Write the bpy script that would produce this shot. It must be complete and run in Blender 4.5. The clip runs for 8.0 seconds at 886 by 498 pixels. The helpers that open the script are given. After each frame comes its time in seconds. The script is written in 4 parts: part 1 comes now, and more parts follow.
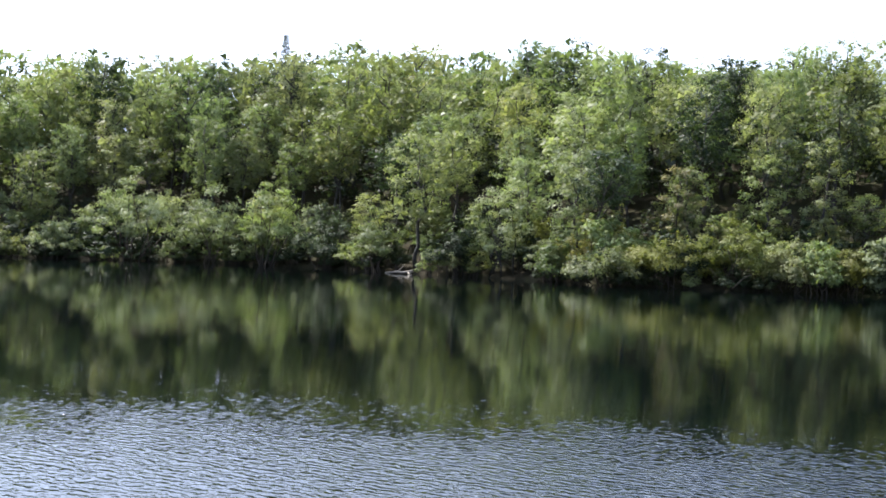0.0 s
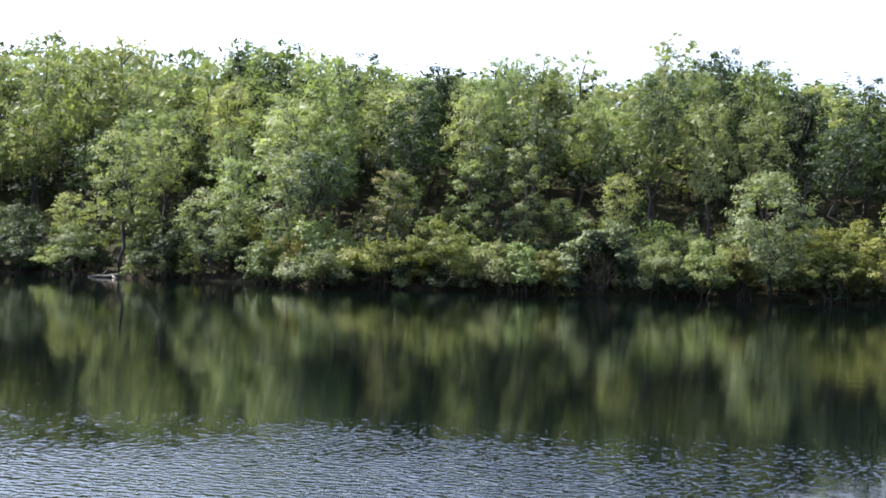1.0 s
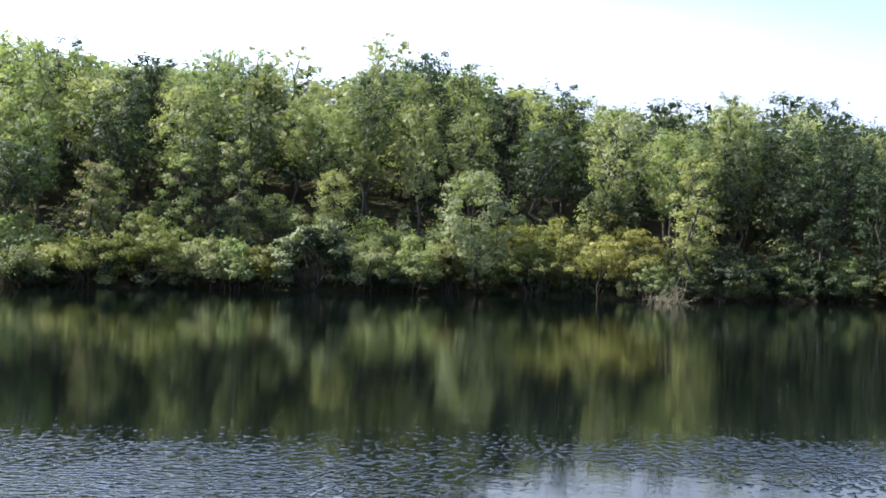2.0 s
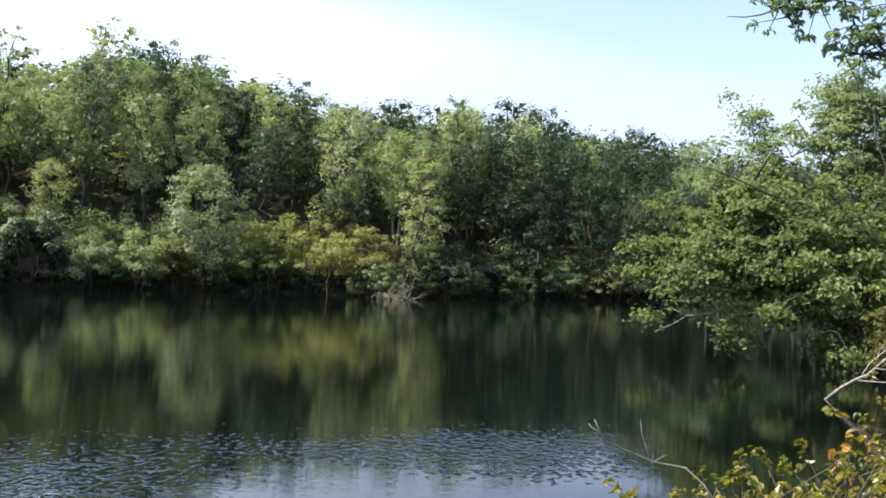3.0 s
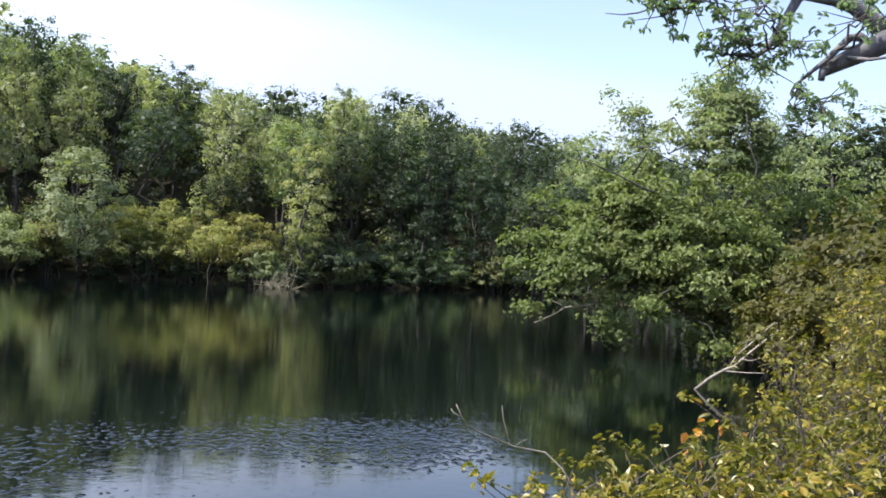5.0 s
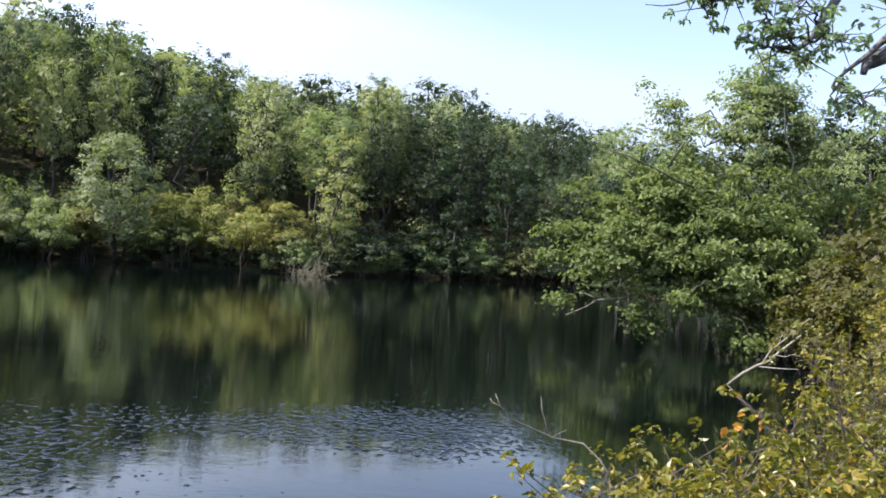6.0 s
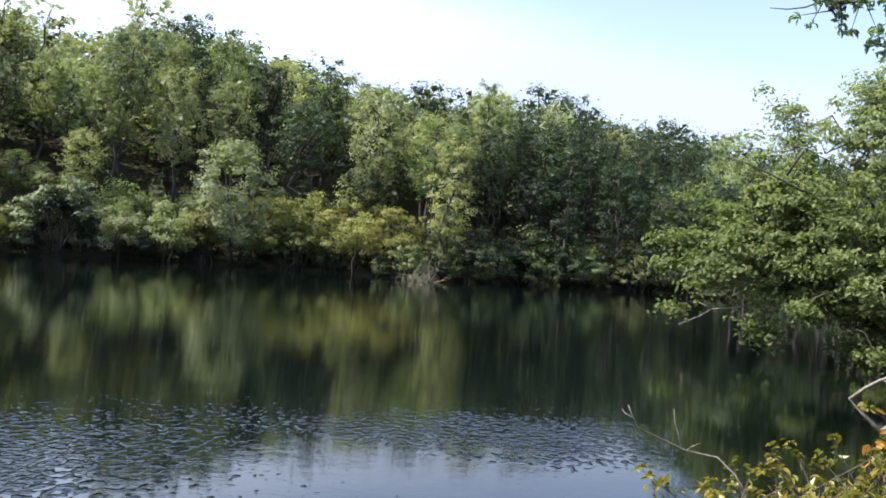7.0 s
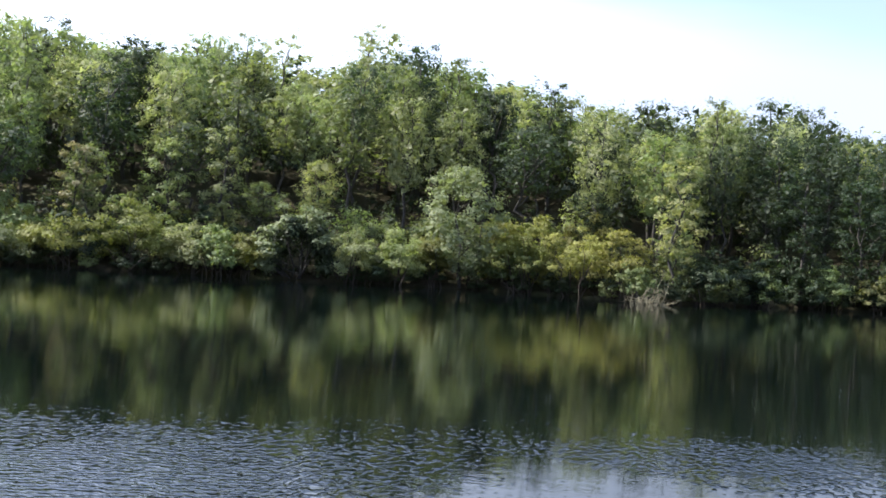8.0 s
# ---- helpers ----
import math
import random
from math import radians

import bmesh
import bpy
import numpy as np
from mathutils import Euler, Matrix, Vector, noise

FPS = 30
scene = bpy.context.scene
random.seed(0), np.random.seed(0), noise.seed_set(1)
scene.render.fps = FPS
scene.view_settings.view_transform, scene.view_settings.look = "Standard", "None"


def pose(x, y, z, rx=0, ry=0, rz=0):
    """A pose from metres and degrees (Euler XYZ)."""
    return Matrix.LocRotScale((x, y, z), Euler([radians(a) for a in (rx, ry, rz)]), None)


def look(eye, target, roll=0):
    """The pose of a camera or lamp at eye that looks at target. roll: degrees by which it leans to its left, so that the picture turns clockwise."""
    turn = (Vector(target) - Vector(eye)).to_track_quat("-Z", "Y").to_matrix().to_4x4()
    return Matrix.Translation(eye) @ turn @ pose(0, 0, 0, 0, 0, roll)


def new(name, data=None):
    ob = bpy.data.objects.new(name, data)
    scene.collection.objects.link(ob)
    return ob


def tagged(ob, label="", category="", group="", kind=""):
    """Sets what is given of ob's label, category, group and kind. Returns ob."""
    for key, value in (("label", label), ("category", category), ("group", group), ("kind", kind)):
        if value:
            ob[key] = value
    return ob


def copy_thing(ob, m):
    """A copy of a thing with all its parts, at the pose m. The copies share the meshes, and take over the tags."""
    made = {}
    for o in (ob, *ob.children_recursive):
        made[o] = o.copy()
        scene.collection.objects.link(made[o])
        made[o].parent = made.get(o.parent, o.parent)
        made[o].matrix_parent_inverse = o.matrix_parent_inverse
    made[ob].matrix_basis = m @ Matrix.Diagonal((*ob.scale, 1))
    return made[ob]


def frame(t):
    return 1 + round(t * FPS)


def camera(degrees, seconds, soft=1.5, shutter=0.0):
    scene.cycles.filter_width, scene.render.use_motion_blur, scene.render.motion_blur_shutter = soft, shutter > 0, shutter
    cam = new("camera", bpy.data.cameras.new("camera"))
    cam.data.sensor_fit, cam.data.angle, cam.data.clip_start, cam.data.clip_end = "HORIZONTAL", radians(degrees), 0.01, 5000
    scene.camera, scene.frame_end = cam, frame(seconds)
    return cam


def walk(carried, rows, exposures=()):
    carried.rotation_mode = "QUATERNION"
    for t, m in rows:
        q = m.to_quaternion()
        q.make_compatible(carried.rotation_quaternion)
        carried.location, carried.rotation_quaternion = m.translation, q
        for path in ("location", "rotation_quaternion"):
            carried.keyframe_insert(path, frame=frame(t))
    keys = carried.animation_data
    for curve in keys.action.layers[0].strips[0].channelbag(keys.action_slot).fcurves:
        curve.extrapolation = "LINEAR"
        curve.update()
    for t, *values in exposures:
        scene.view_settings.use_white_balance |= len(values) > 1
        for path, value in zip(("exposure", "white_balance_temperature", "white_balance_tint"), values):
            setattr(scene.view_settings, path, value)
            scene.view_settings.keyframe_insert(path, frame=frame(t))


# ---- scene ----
cam = camera(44.6, 8.0, soft=1.75)

# seconds, place, tilt, lean, heading: a slow pan to the right and back
ROWS = [
    (0.0, -0.449, -0.202, 2.000, 89.80, -2.07, 48.43),
    (0.5, -0.393, -0.146, 2.000, 90.10, -2.00, 40.86),
    (1.0, -0.330, -0.099, 2.000, 90.40, -1.79, 33.39),
    (1.5, -0.263, -0.061, 2.000, 90.57, -1.51, 25.96),
    (2.0, -0.190, -0.031, 2.000, 90.63, -1.61, 18.44),
    (2.2, -0.159, -0.022, 2.000, 90.63, -1.50, 15.40),
    (3.3, -0.014, -0.000, 2.000, 91.01, -2.37, 1.38),
    (3.5, 0.000, -0.000, 2.000, 91.02, -2.40, -0.04),
    (4.0, 0.019, -0.000, 2.000, 90.97, -2.60, -1.85),
    (5.5, -0.006, -0.000, 1.986, 90.41, -3.43, -1.32),
    (6.0, -0.019, -0.000, 1.986, 90.06, -3.84, -0.10),
    (6.5, -0.041, -0.000, 1.986, 89.85, -4.17, 2.05),
    (7.0, -0.079, -0.003, 1.986, 89.97, -4.39, 5.66),
    (7.5, -0.132, -0.011, 1.986, 90.27, -4.14, 10.80),
    (8.0, -0.201, -0.028, 1.986, 90.38, -3.63, 17.55),
]
walk(cam, [(t, pose(x, y, z, rx, ry, rz)) for t, x, y, z, rx, ry, rz in ROWS],
     exposures=[(0.0, 1.62, 6400, 11.5), (0.5, 1.85, 6400, 11.5), (1.0, 1.76, 6400, 11.5), (1.5, 1.76, 6400, 11.5), (2.2, 1.7, 6400, 11.5), (3.3, 1.56, 6400, 11.5), (6.8, 1.57, 6400, 11.5), (7.4, 1.62, 6400, 11.5), (8.0, 1.64, 6400, 11.5)])

# ---------------------------------------------------------------- light
SUN_AZ, SUN_EL = -98.0, 51.0

SUN_WAY = (math.sin(radians(SUN_AZ)) * math.cos(radians(SUN_EL)), math.cos(radians(SUN_AZ)) * math.cos(radians(SUN_EL)), math.sin(radians(SUN_EL)))


def make_world():
    w = bpy.data.worlds.new("sky")
    w.use_nodes = True
    nt = w.node_tree
    nt.nodes.clear()
    out = nt.nodes.new("ShaderNodeOutputWorld")
    bg = nt.nodes.new("ShaderNodeBackground")
    sky = nt.nodes.new("ShaderNodeTexSky")
    sky.sky_type = "NISHITA"
    sky.sun_disc = False
    sky.sun_elevation = radians(SUN_EL)
    sky.sun_rotation = radians(SUN_AZ)
    sky.altitude = 200
    sky.air_density = 1.0
    sky.dust_density = 0.6
    sky.ozone_density = 1.2
    # a bank of thin high cloud, its edge slanting across the blue
    tc = nt.nodes.new("ShaderNodeTexCoord")
    edge = nt.nodes.new("ShaderNodeVectorMath")
    edge.operation = "DOT_PRODUCT"
    edge.inputs[1].default_value = (0.19, -0.20, 0.96)
    mp = nt.nodes.new("ShaderNodeMapping")
    mp.inputs["Rotation"].default_value = (0, radians(15), radians(25))
    mp.inputs["Scale"].default_value = (1.0, 1.3, 5.0)
    nz = nt.nodes.new("ShaderNodeTexNoise")
    nz.inputs["Scale"].default_value = 2.2
    nz.inputs["Detail"].default_value = 6
    nz.inputs["Roughness"].default_value = 0.55
    wob = nt.nodes.new("ShaderNodeMath")
    wob.operation = "MULTIPLY_ADD"
    wob.inputs[1].default_value = -0.05
    rp = nt.nodes.new("ShaderNodeMapRange")
    rp.interpolation_type = "SMOOTHSTEP"
    rp.inputs["From Min"].default_value, rp.inputs["From Max"].default_value = 0.000, -0.052
    rp.inputs["To Min"].default_value, rp.inputs["To Max"].default_value = 0.20, 0.97
    # the cloud shines more towards the sun
    side = nt.nodes.new("ShaderNodeVectorMath")
    side.operation = "DOT_PRODUCT"
    side.inputs[1].default_value = SUN_WAY
    glow = nt.nodes.new("ShaderNodeMapRange")
    glow.interpolation_type = "SMOOTHSTEP"
    glow.inputs["From Min"].default_value, glow.inputs["From Max"].default_value = 0.0, 1.0
    glow.inputs["To Min"].default_value, glow.inputs["To Max"].default_value = 4.0, 14.0
    white = nt.nodes.new("ShaderNodeVectorMath")
    white.operation = "SCALE"
    white.inputs[0].default_value = (0.73, 0.86, 1.12)
    mx = nt.nodes.new("ShaderNodeMix")
    mx.data_type = "RGBA"
    lk = nt.links.new
    lk(tc.outputs["Generated"], side.inputs[0])
    lk(side.outputs["Value"], glow.inputs["Value"])
    lk(glow.outputs[0], white.inputs["Scale"])
    lk(white.outputs[0], mx.inputs["B"])
    lk(tc.outputs["Generated"], mp.inputs["Vector"])
    lk(tc.outputs["Generated"], edge.inputs[0])
    lk(mp.outputs[0], nz.inputs["Vector"])
    lk(nz.outputs[0], wob.inputs[0])
    lk(edge.outputs["Value"], wob.inputs[2])
    lk(wob.outputs[0], rp.inputs["Value"])
    haze = nt.nodes.new("ShaderNodeMapRange")
    haze.interpolation_type = "SMOOTHSTEP"
    haze.inputs["From Min"].default_value, haze.inputs["From Max"].default_value = 0.42, 0.85
    haze.inputs["To Max"].default_value = 0.95
    both = nt.nodes.new("ShaderNodeMath")
    both.operation = "MAXIMUM"
    lk(side.outputs["Value"], haze.inputs["Value"])
    lk(rp.outputs[0], both.inputs[0])
    lk(haze.outputs[0], both.inputs[1])
    lk(both.outputs[0], mx.inputs["Factor"])
    hue = nt.nodes.new("ShaderNodeHueSaturation")
    hue.inputs["Hue"].default_value = 0.513
    hue.inputs["Saturation"].default_value = 1.0
    hue.inputs["Value"].default_value = 0.93
    lk(sky.outputs[0], hue.inputs["Color"])
    lk(hue.outputs[0], mx.inputs["A"])
    lk(mx.outputs["Result"], bg.inputs[0])
    bg.inputs[1].default_value = 0.105
    lk(bg.outputs[0], out.inputs[0])
    scene.world = w


make_world()
sun_data = bpy.data.lights.new("sun", "SUN")
sun_data.energy, sun_data.angle, sun_data.color = 5.0, radians(0.6), (1.0, 0.94, 0.85)
sun = new("sun", sun_data)
sun.matrix_world = look(Vector(SUN_WAY) * 200, (0, 0, 0))


# ---------------------------------------------------------------- materials
def mat_base(name):
    m = bpy.data.materials.new(name)
    m.use_nodes = True
    nt = m.node_tree
    bsdf = nt.nodes["Principled BSDF"]
    return m, nt, bsdf, nt.nodes["Material Output"]


def ramp(nt, fac, stops):
    r = nt.nodes.new("ShaderNodeValToRGB")
    els = r.color_ramp.elements
    while len(els) < len(stops):
        els.new(0.5)
    for e, (p, c) in zip(els, stops):
        e.position, e.color = p, (*c, 1)
    nt.links.new(fac, r.inputs[0])
    return r.outputs[0]


def noise_node(nt, scale, detail=3.0, rough=0.55, space="Object", stretch=(1, 1, 1), turn=0.0):
    tc = nt.nodes.new("ShaderNodeTexCoord")
    mp = nt.nodes.new("ShaderNodeMapping")
    mp.inputs["Scale"].default_value = stretch
    mp.inputs["Rotation"].default_value = (0, 0, radians(turn))
    nz = nt.nodes.new("ShaderNodeTexNoise")
    nz.inputs["Scale"].default_value = scale
    nz.inputs["Detail"].default_value = detail
    nz.inputs["Roughness"].default_value = rough
    nt.links.new(tc.outputs[space], mp.inputs[0])
    nt.links.new(mp.outputs[0], nz.inputs["Vector"])
    return nz.outputs[0]


def math_node(nt, op, a, b=None, c=None, clamp=False):
    n = nt.nodes.new("ShaderNodeMath")
    n.operation = op
    n.use_clamp = clamp
    for i, v in enumerate((a, b, c)):
        if v is None:
            continue
        if isinstance(v, (int, float)):
            n.inputs[i].default_value = v
        else:
            nt.links.new(v, n.inputs[i])
    return n.outputs[0]


def smooth(nt, v, lo, hi):
    n = nt.nodes.new("ShaderNodeMapRange")
    n.interpolation_type = "SMOOTHSTEP"
    n.inputs["From Min"].default_value, n.inputs["From Max"].default_value = lo, hi
    nt.links.new(v, n.inputs["Value"])
    return n.outputs[0]


def leaf_material(name, stops, through_light=0.35, vary=0.3, rough=0.55, grain=0.22, spread=0.44):
    """Leaves: colour by leaf and by plant, some light passing through."""
    m, nt, b, out = mat_base(name)
    geo = nt.nodes.new("ShaderNodeNewGeometry")
    info = nt.nodes.new("ShaderNodeObjectInfo")
    patch = noise_node(nt, 0.55, 2, 0.5)
    f = math_node(nt, "ADD", math_node(nt, "MULTIPLY", geo.outputs["Random Per Island"], grain), math_node(nt, "MULTIPLY_ADD", patch, 0.60, 0.20 - grain * 0.5))
    f = math_node(nt, "ADD", f, math_node(nt, "MULTIPLY_ADD", info.outputs["Random"], spread, -0.5 * spread), clamp=True)
    col = ramp(nt, f, stops)
    hsv = nt.nodes.new("ShaderNodeHueSaturation")
    nt.links.new(col, hsv.inputs["Color"])
    nt.links.new(math_node(nt, "MULTIPLY_ADD", info.outputs["Random"], vary, 1.0 - vary * 0.5), hsv.inputs["Value"])
    r2 = math_node(nt, "FRACT", math_node(nt, "MULTIPLY", info.outputs["Random"], 7.31))
    nt.links.new(math_node(nt, "MULTIPLY_ADD", r2, 0.11 * spread, 0.5 - 0.055 * spread), hsv.inputs["Hue"])
    nt.links.new(hsv.outputs[0], b.inputs["Base Color"])
    b.inputs["Roughness"].default_value = rough
    b.inputs["Specular IOR Level"].default_value = 0.21
    tr = nt.nodes.new("ShaderNodeBsdfTranslucent")
    warm = nt.nodes.new("ShaderNodeMix")
    warm.data_type, warm.blend_type = "RGBA", "MULTIPLY"
    warm.inputs["Factor"].default_value = 1.0
    warm.inputs["B"].default_value = (1.15, 1.3, 0.62, 1)
    nt.links.new(hsv.outputs[0], warm.inputs["A"])
    nt.links.new(warm.outputs["Result"], tr.inputs[0])
    mix = nt.nodes.new("ShaderNodeMixShader")
    mix.inputs[0].default_value = through_light
    nt.links.new(b.outputs[0], mix.inputs[1])
    nt.links.new(tr.outputs[0], mix.inputs[2])
    nt.links.new(mix.outputs[0], out.inputs["Surface"])
    return m


def bark_material(name, dark, light, scale=9.0):
    m, nt, b, out = mat_base(name)
    n1 = noise_node(nt, scale, 5, 0.65, stretch=(1, 1, 0.25))
    n2 = noise_node(nt, 1.3, 2, 0.5)
    f = math_node(nt, "ADD", math_node(nt, "MULTIPLY", n1, 0.7), math_node(nt, "MULTIPLY", n2, 0.3))
    nt.links.new(ramp(nt, f, [(0.3, dark), (0.7, light)]), b.inputs["Base Color"])
    b.inputs["Roughness"].default_value = 0.9
    bp = nt.nodes.new("ShaderNodeBump")
    bp.inputs["Strength"].default_value = 0.6
    bp.inputs["Distance"].default_value = 0.02
    nt.links.new(n1, bp.inputs["Height"])
    nt.links.new(bp.outputs[0], b.inputs["Normal"])
    return m


def ground_material():
    m, nt, b, out = mat_base("forest_floor")
    n1 = noise_node(nt, 0.35, 4, 0.6)
    n2 = noise_node(nt, 7.0, 4, 0.7)
    f = math_node(nt, "ADD", math_node(nt, "MULTIPLY", n1, 0.55), math_node(nt, "MULTIPLY", n2, 0.45))
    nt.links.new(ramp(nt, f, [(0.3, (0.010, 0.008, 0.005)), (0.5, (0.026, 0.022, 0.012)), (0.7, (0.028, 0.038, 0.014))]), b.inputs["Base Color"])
    b.inputs["Roughness"].default_value = 0.95
    b.inputs["Specular IOR Level"].default_value = 0.1
    bp = nt.nodes.new("ShaderNodeBump")
    bp.inputs["Strength"].default_value = 0.8
    bp.inputs["Distance"].default_value = 0.06
    nt.links.new(n2, bp.inputs["Height"])
    nt.links.new(bp.outputs[0], b.inputs["Normal"])
    return m


def water_material():
    """Dark pond water: still far out, with a ruffled patch of wind ripples towards the near bank."""
    m, nt, b, out = mat_base("pond_water")
    murk = noise_node(nt, 0.15, 2, 0.5)
    nt.links.new(ramp(nt, murk, [(0.3, (0.0006, 0.0018, 0.0018)), (0.7, (0.0012, 0.0022, 0.0018))]), b.inputs["Base Color"])
    b.inputs["Roughness"].default_value = 0.03
    b.inputs["IOR"].default_value = 1.333
    tc = nt.nodes.new("ShaderNodeTexCoord")
    sp = nt.nodes.new("ShaderNodeSeparateXYZ")
    nt.links.new(tc.outputs["Object"], sp.inputs[0])
    x, y = sp.outputs[0], sp.outputs[1]
    r = math_node(nt, "SQRT", math_node(nt, "ADD", math_node(nt, "MULTIPLY", x, x), math_node(nt, "MULTIPLY", y, y)))
    wob = noise_node(nt, 0.45, 3, 0.6)
    r = math_node(nt, "ADD", r, math_node(nt, "MULTIPLY_ADD", wob, 5.0, -2.5))
    east = math_node(nt, "MULTIPLY", math_node(nt, "MAXIMUM", math_node(nt, "ADD", x, 5.0), 0.0), 0.42)
    west = math_node(nt, "MULTIPLY", math_node(nt, "MAXIMUM", math_node(nt, "SUBTRACT", -7.0, x), 0.0), 0.25)
    east = math_node(nt, "ADD", east, west)
    near = math_node(nt, "SUBTRACT", 1.0, smooth(nt, math_node(nt, "SUBTRACT", r, east), 8.0, 14.4))
    left = math_node(nt, "SUBTRACT", 1.0, smooth(nt, x, -7.0, -0.5))
    band = smooth(nt, r, 9.5, 12.0)
    wind = math_node(nt, "MULTIPLY", near, math_node(nt, "MAXIMUM", left, math_node(nt, "MULTIPLY", math_node(nt, "MULTIPLY", band, 0.64), math_node(nt, "SUBTRACT", 1.0, smooth(nt, x, 0.2, 2.4)))))
    # short ripples, first in scattered flecks, then close together
    wave = noise_node(nt, 13.0, 2, 0.5, stretch=(0.5, 1.0, 1), turn=-6)
    fine = noise_node(nt, 20.0, 2, 0.5, stretch=(0.42, 1.1, 1), turn=-6)
    train = nt.nodes.new("ShaderNodeTexWave")
    train.wave_type, train.bands_direction = "BANDS", "Y"
    for key, v in (("Scale", 2.9), ("Distortion", 9.0), ("Detail", 3.0), ("Detail Scale", 1.3), ("Detail Roughness", 0.6)):
        train.inputs[key].default_value = v
    lie = nt.nodes.new("ShaderNodeMapping")
    lie.inputs["Rotation"].default_value = (0, 0, radians(-24))
    nt.links.new(tc.outputs["Object"], lie.inputs[0])
    nt.links.new(lie.outputs[0], train.inputs["Vector"])
    train = train.outputs["Fac"]
    fleck = noise_node(nt, 10.0, 1, 0.5, stretch=(1.2, 0.65, 1), turn=6)
    swell = noise_node(nt, 1.1, 3, 0.6, stretch=(0.8, 1.2, 1), turn=20)
    gap = math_node(nt, "ADD", fleck, math_node(nt, "MULTIPLY_ADD", wind, 0.78, -0.78))
    cover = smooth(nt, gap, 0.0, 0.16)
    h = math_node(nt, "MULTIPLY", math_node(nt, "MULTIPLY", wave, cover), 0.0100)
    h = math_node(nt, "ADD", h, math_node(nt, "MULTIPLY", math_node(nt, "MULTIPLY", train, cover), 0.0019))
    h = math_node(nt, "ADD", h, math_node(nt, "MULTIPLY", math_node(nt, "MULTIPLY", fleck, cover), 0.004))
    h = math_node(nt, "ADD", h, math_node(nt, "MULTIPLY", swell, 0.0024))
    h = math_node(nt, "ADD", h, math_node(nt, "MULTIPLY", fine, 0.0006))
    bp = nt.nodes.new("ShaderNodeBump")
    bp.inputs["Strength"].default_value = 1.0
    bp.inputs["Distance"].default_value = 1.0
    nt.links.new(h, bp.inputs["Height"])
    nt.links.new(bp.outputs[0], b.inputs["Normal"])
    return m


GREEN = leaf_material("leaves_forest_green", [(0.0, (0.064, 0.084, 0.037)), (0.5, (0.136, 0.161, 0.070)), (1.0, (0.241, 0.242, 0.118))], 0.46)
# deep green, darkened further so that the colour carries the wood's shade
DEEP_SHADED = leaf_material("leaves_deep_green_shaded", [(0.0, (0.015, 0.023, 0.010)), (0.5, (0.031, 0.045, 0.023)), (1.0, (0.062, 0.076, 0.039))], 0.42)
BRIGHT = leaf_material("leaves_bright_green", [(0.0, (0.090, 0.115, 0.056)), (0.5, (0.176, 0.198, 0.101)), (1.0, (0.275, 0.276, 0.167))], 0.45)
PALE = leaf_material("leaves_pale_grey_green", [(0.0, (0.083, 0.103, 0.053)), (0.5, (0.177, 0.203, 0.110)), (1.0, (0.307, 0.329, 0.196))], 0.37, 0.2, spread=0.20)
YELLOW = leaf_material("leaves_yellow_green", [(0.0, (0.085, 0.096, 0.028)), (0.5, (0.171, 0.173, 0.051)), (0.85, (0.229, 0.219, 0.073)), (1.0, (0.246, 0.207, 0.077))], 0.45, 0.2)
MAPLE = leaf_material("leaves_maple", [(0.0, (0.037, 0.053, 0.020)), (0.5, (0.100, 0.123, 0.041)), (1.0, (0.251, 0.255, 0.109))], 0.42, 0.1, spread=0.00)
YOUNG = leaf_material("leaves_young_maple", [(0.0, (0.096, 0.128, 0.064)), (0.5, (0.191, 0.219, 0.115)), (1.0, (0.344, 0.347, 0.212))], 0.52, 0.1, spread=0.05)
RUSSET = leaf_material("leaves_russet", [(0.0, (0.077, 0.084, 0.047)), (0.6, (0.144, 0.134, 0.079)), (1.0, (0.206, 0.129, 0.095))], 0.35)
BUSH = leaf_material("leaves_huckleberry", [(0.0, (0.031, 0.038, 0.007)), (0.42, (0.096, 0.095, 0.014)), (0.75, (0.201, 0.156, 0.029)), (0.92, (0.271, 0.154, 0.031)), (1.0, (0.304, 0.090, 0.020))], 0.40, 0.2, 0.34, 0.6, spread=0.14)
OLIVE = leaf_material("leaves_olive_brown", [(0.0, (0.022, 0.025, 0.005)), (0.5, (0.059, 0.057, 0.013)), (0.85, (0.099, 0.081, 0.018)), (1.0, (0.123, 0.064, 0.021))], 0.40, 0.2, spread=0.10)
ORANGE = leaf_material("leaves_orange", [(0.0, (0.38, 0.24, 0.05)), (0.5, (0.40, 0.17, 0.04)), (1.0, (0.36, 0.11, 0.03))], 0.45, 0.1, spread=0.0, grain=0.6)
OAK = leaf_material("leaves_oak", [(0.0, (0.075, 0.115, 0.065)), (0.5, (0.165, 0.215, 0.135)), (1.0, (0.290, 0.335, 0.225))], 0.62, 0.1, 0.4, spread=0.00)
BARK = bark_material("bark_brown_grey", (0.014, 0.012, 0.010), (0.052, 0.045, 0.037))
BARK_GREY = bark_material("bark_grey", (0.028, 0.026, 0.028), (0.135, 0.125, 0.130), 14)
TWIG = bark_material("twig_brown", (0.018, 0.013, 0.009), (0.055, 0.040, 0.027), 25)
DEADWOOD = bark_material("dead_wood", (0.07, 0.058, 0.047), (0.24, 0.21, 0.17), 20)
STRAW = bark_material("dry_brush", (0.05, 0.044, 0.026), (0.17, 0.15, 0.09), 12)
FLOOR = ground_material()
WATER = water_material()


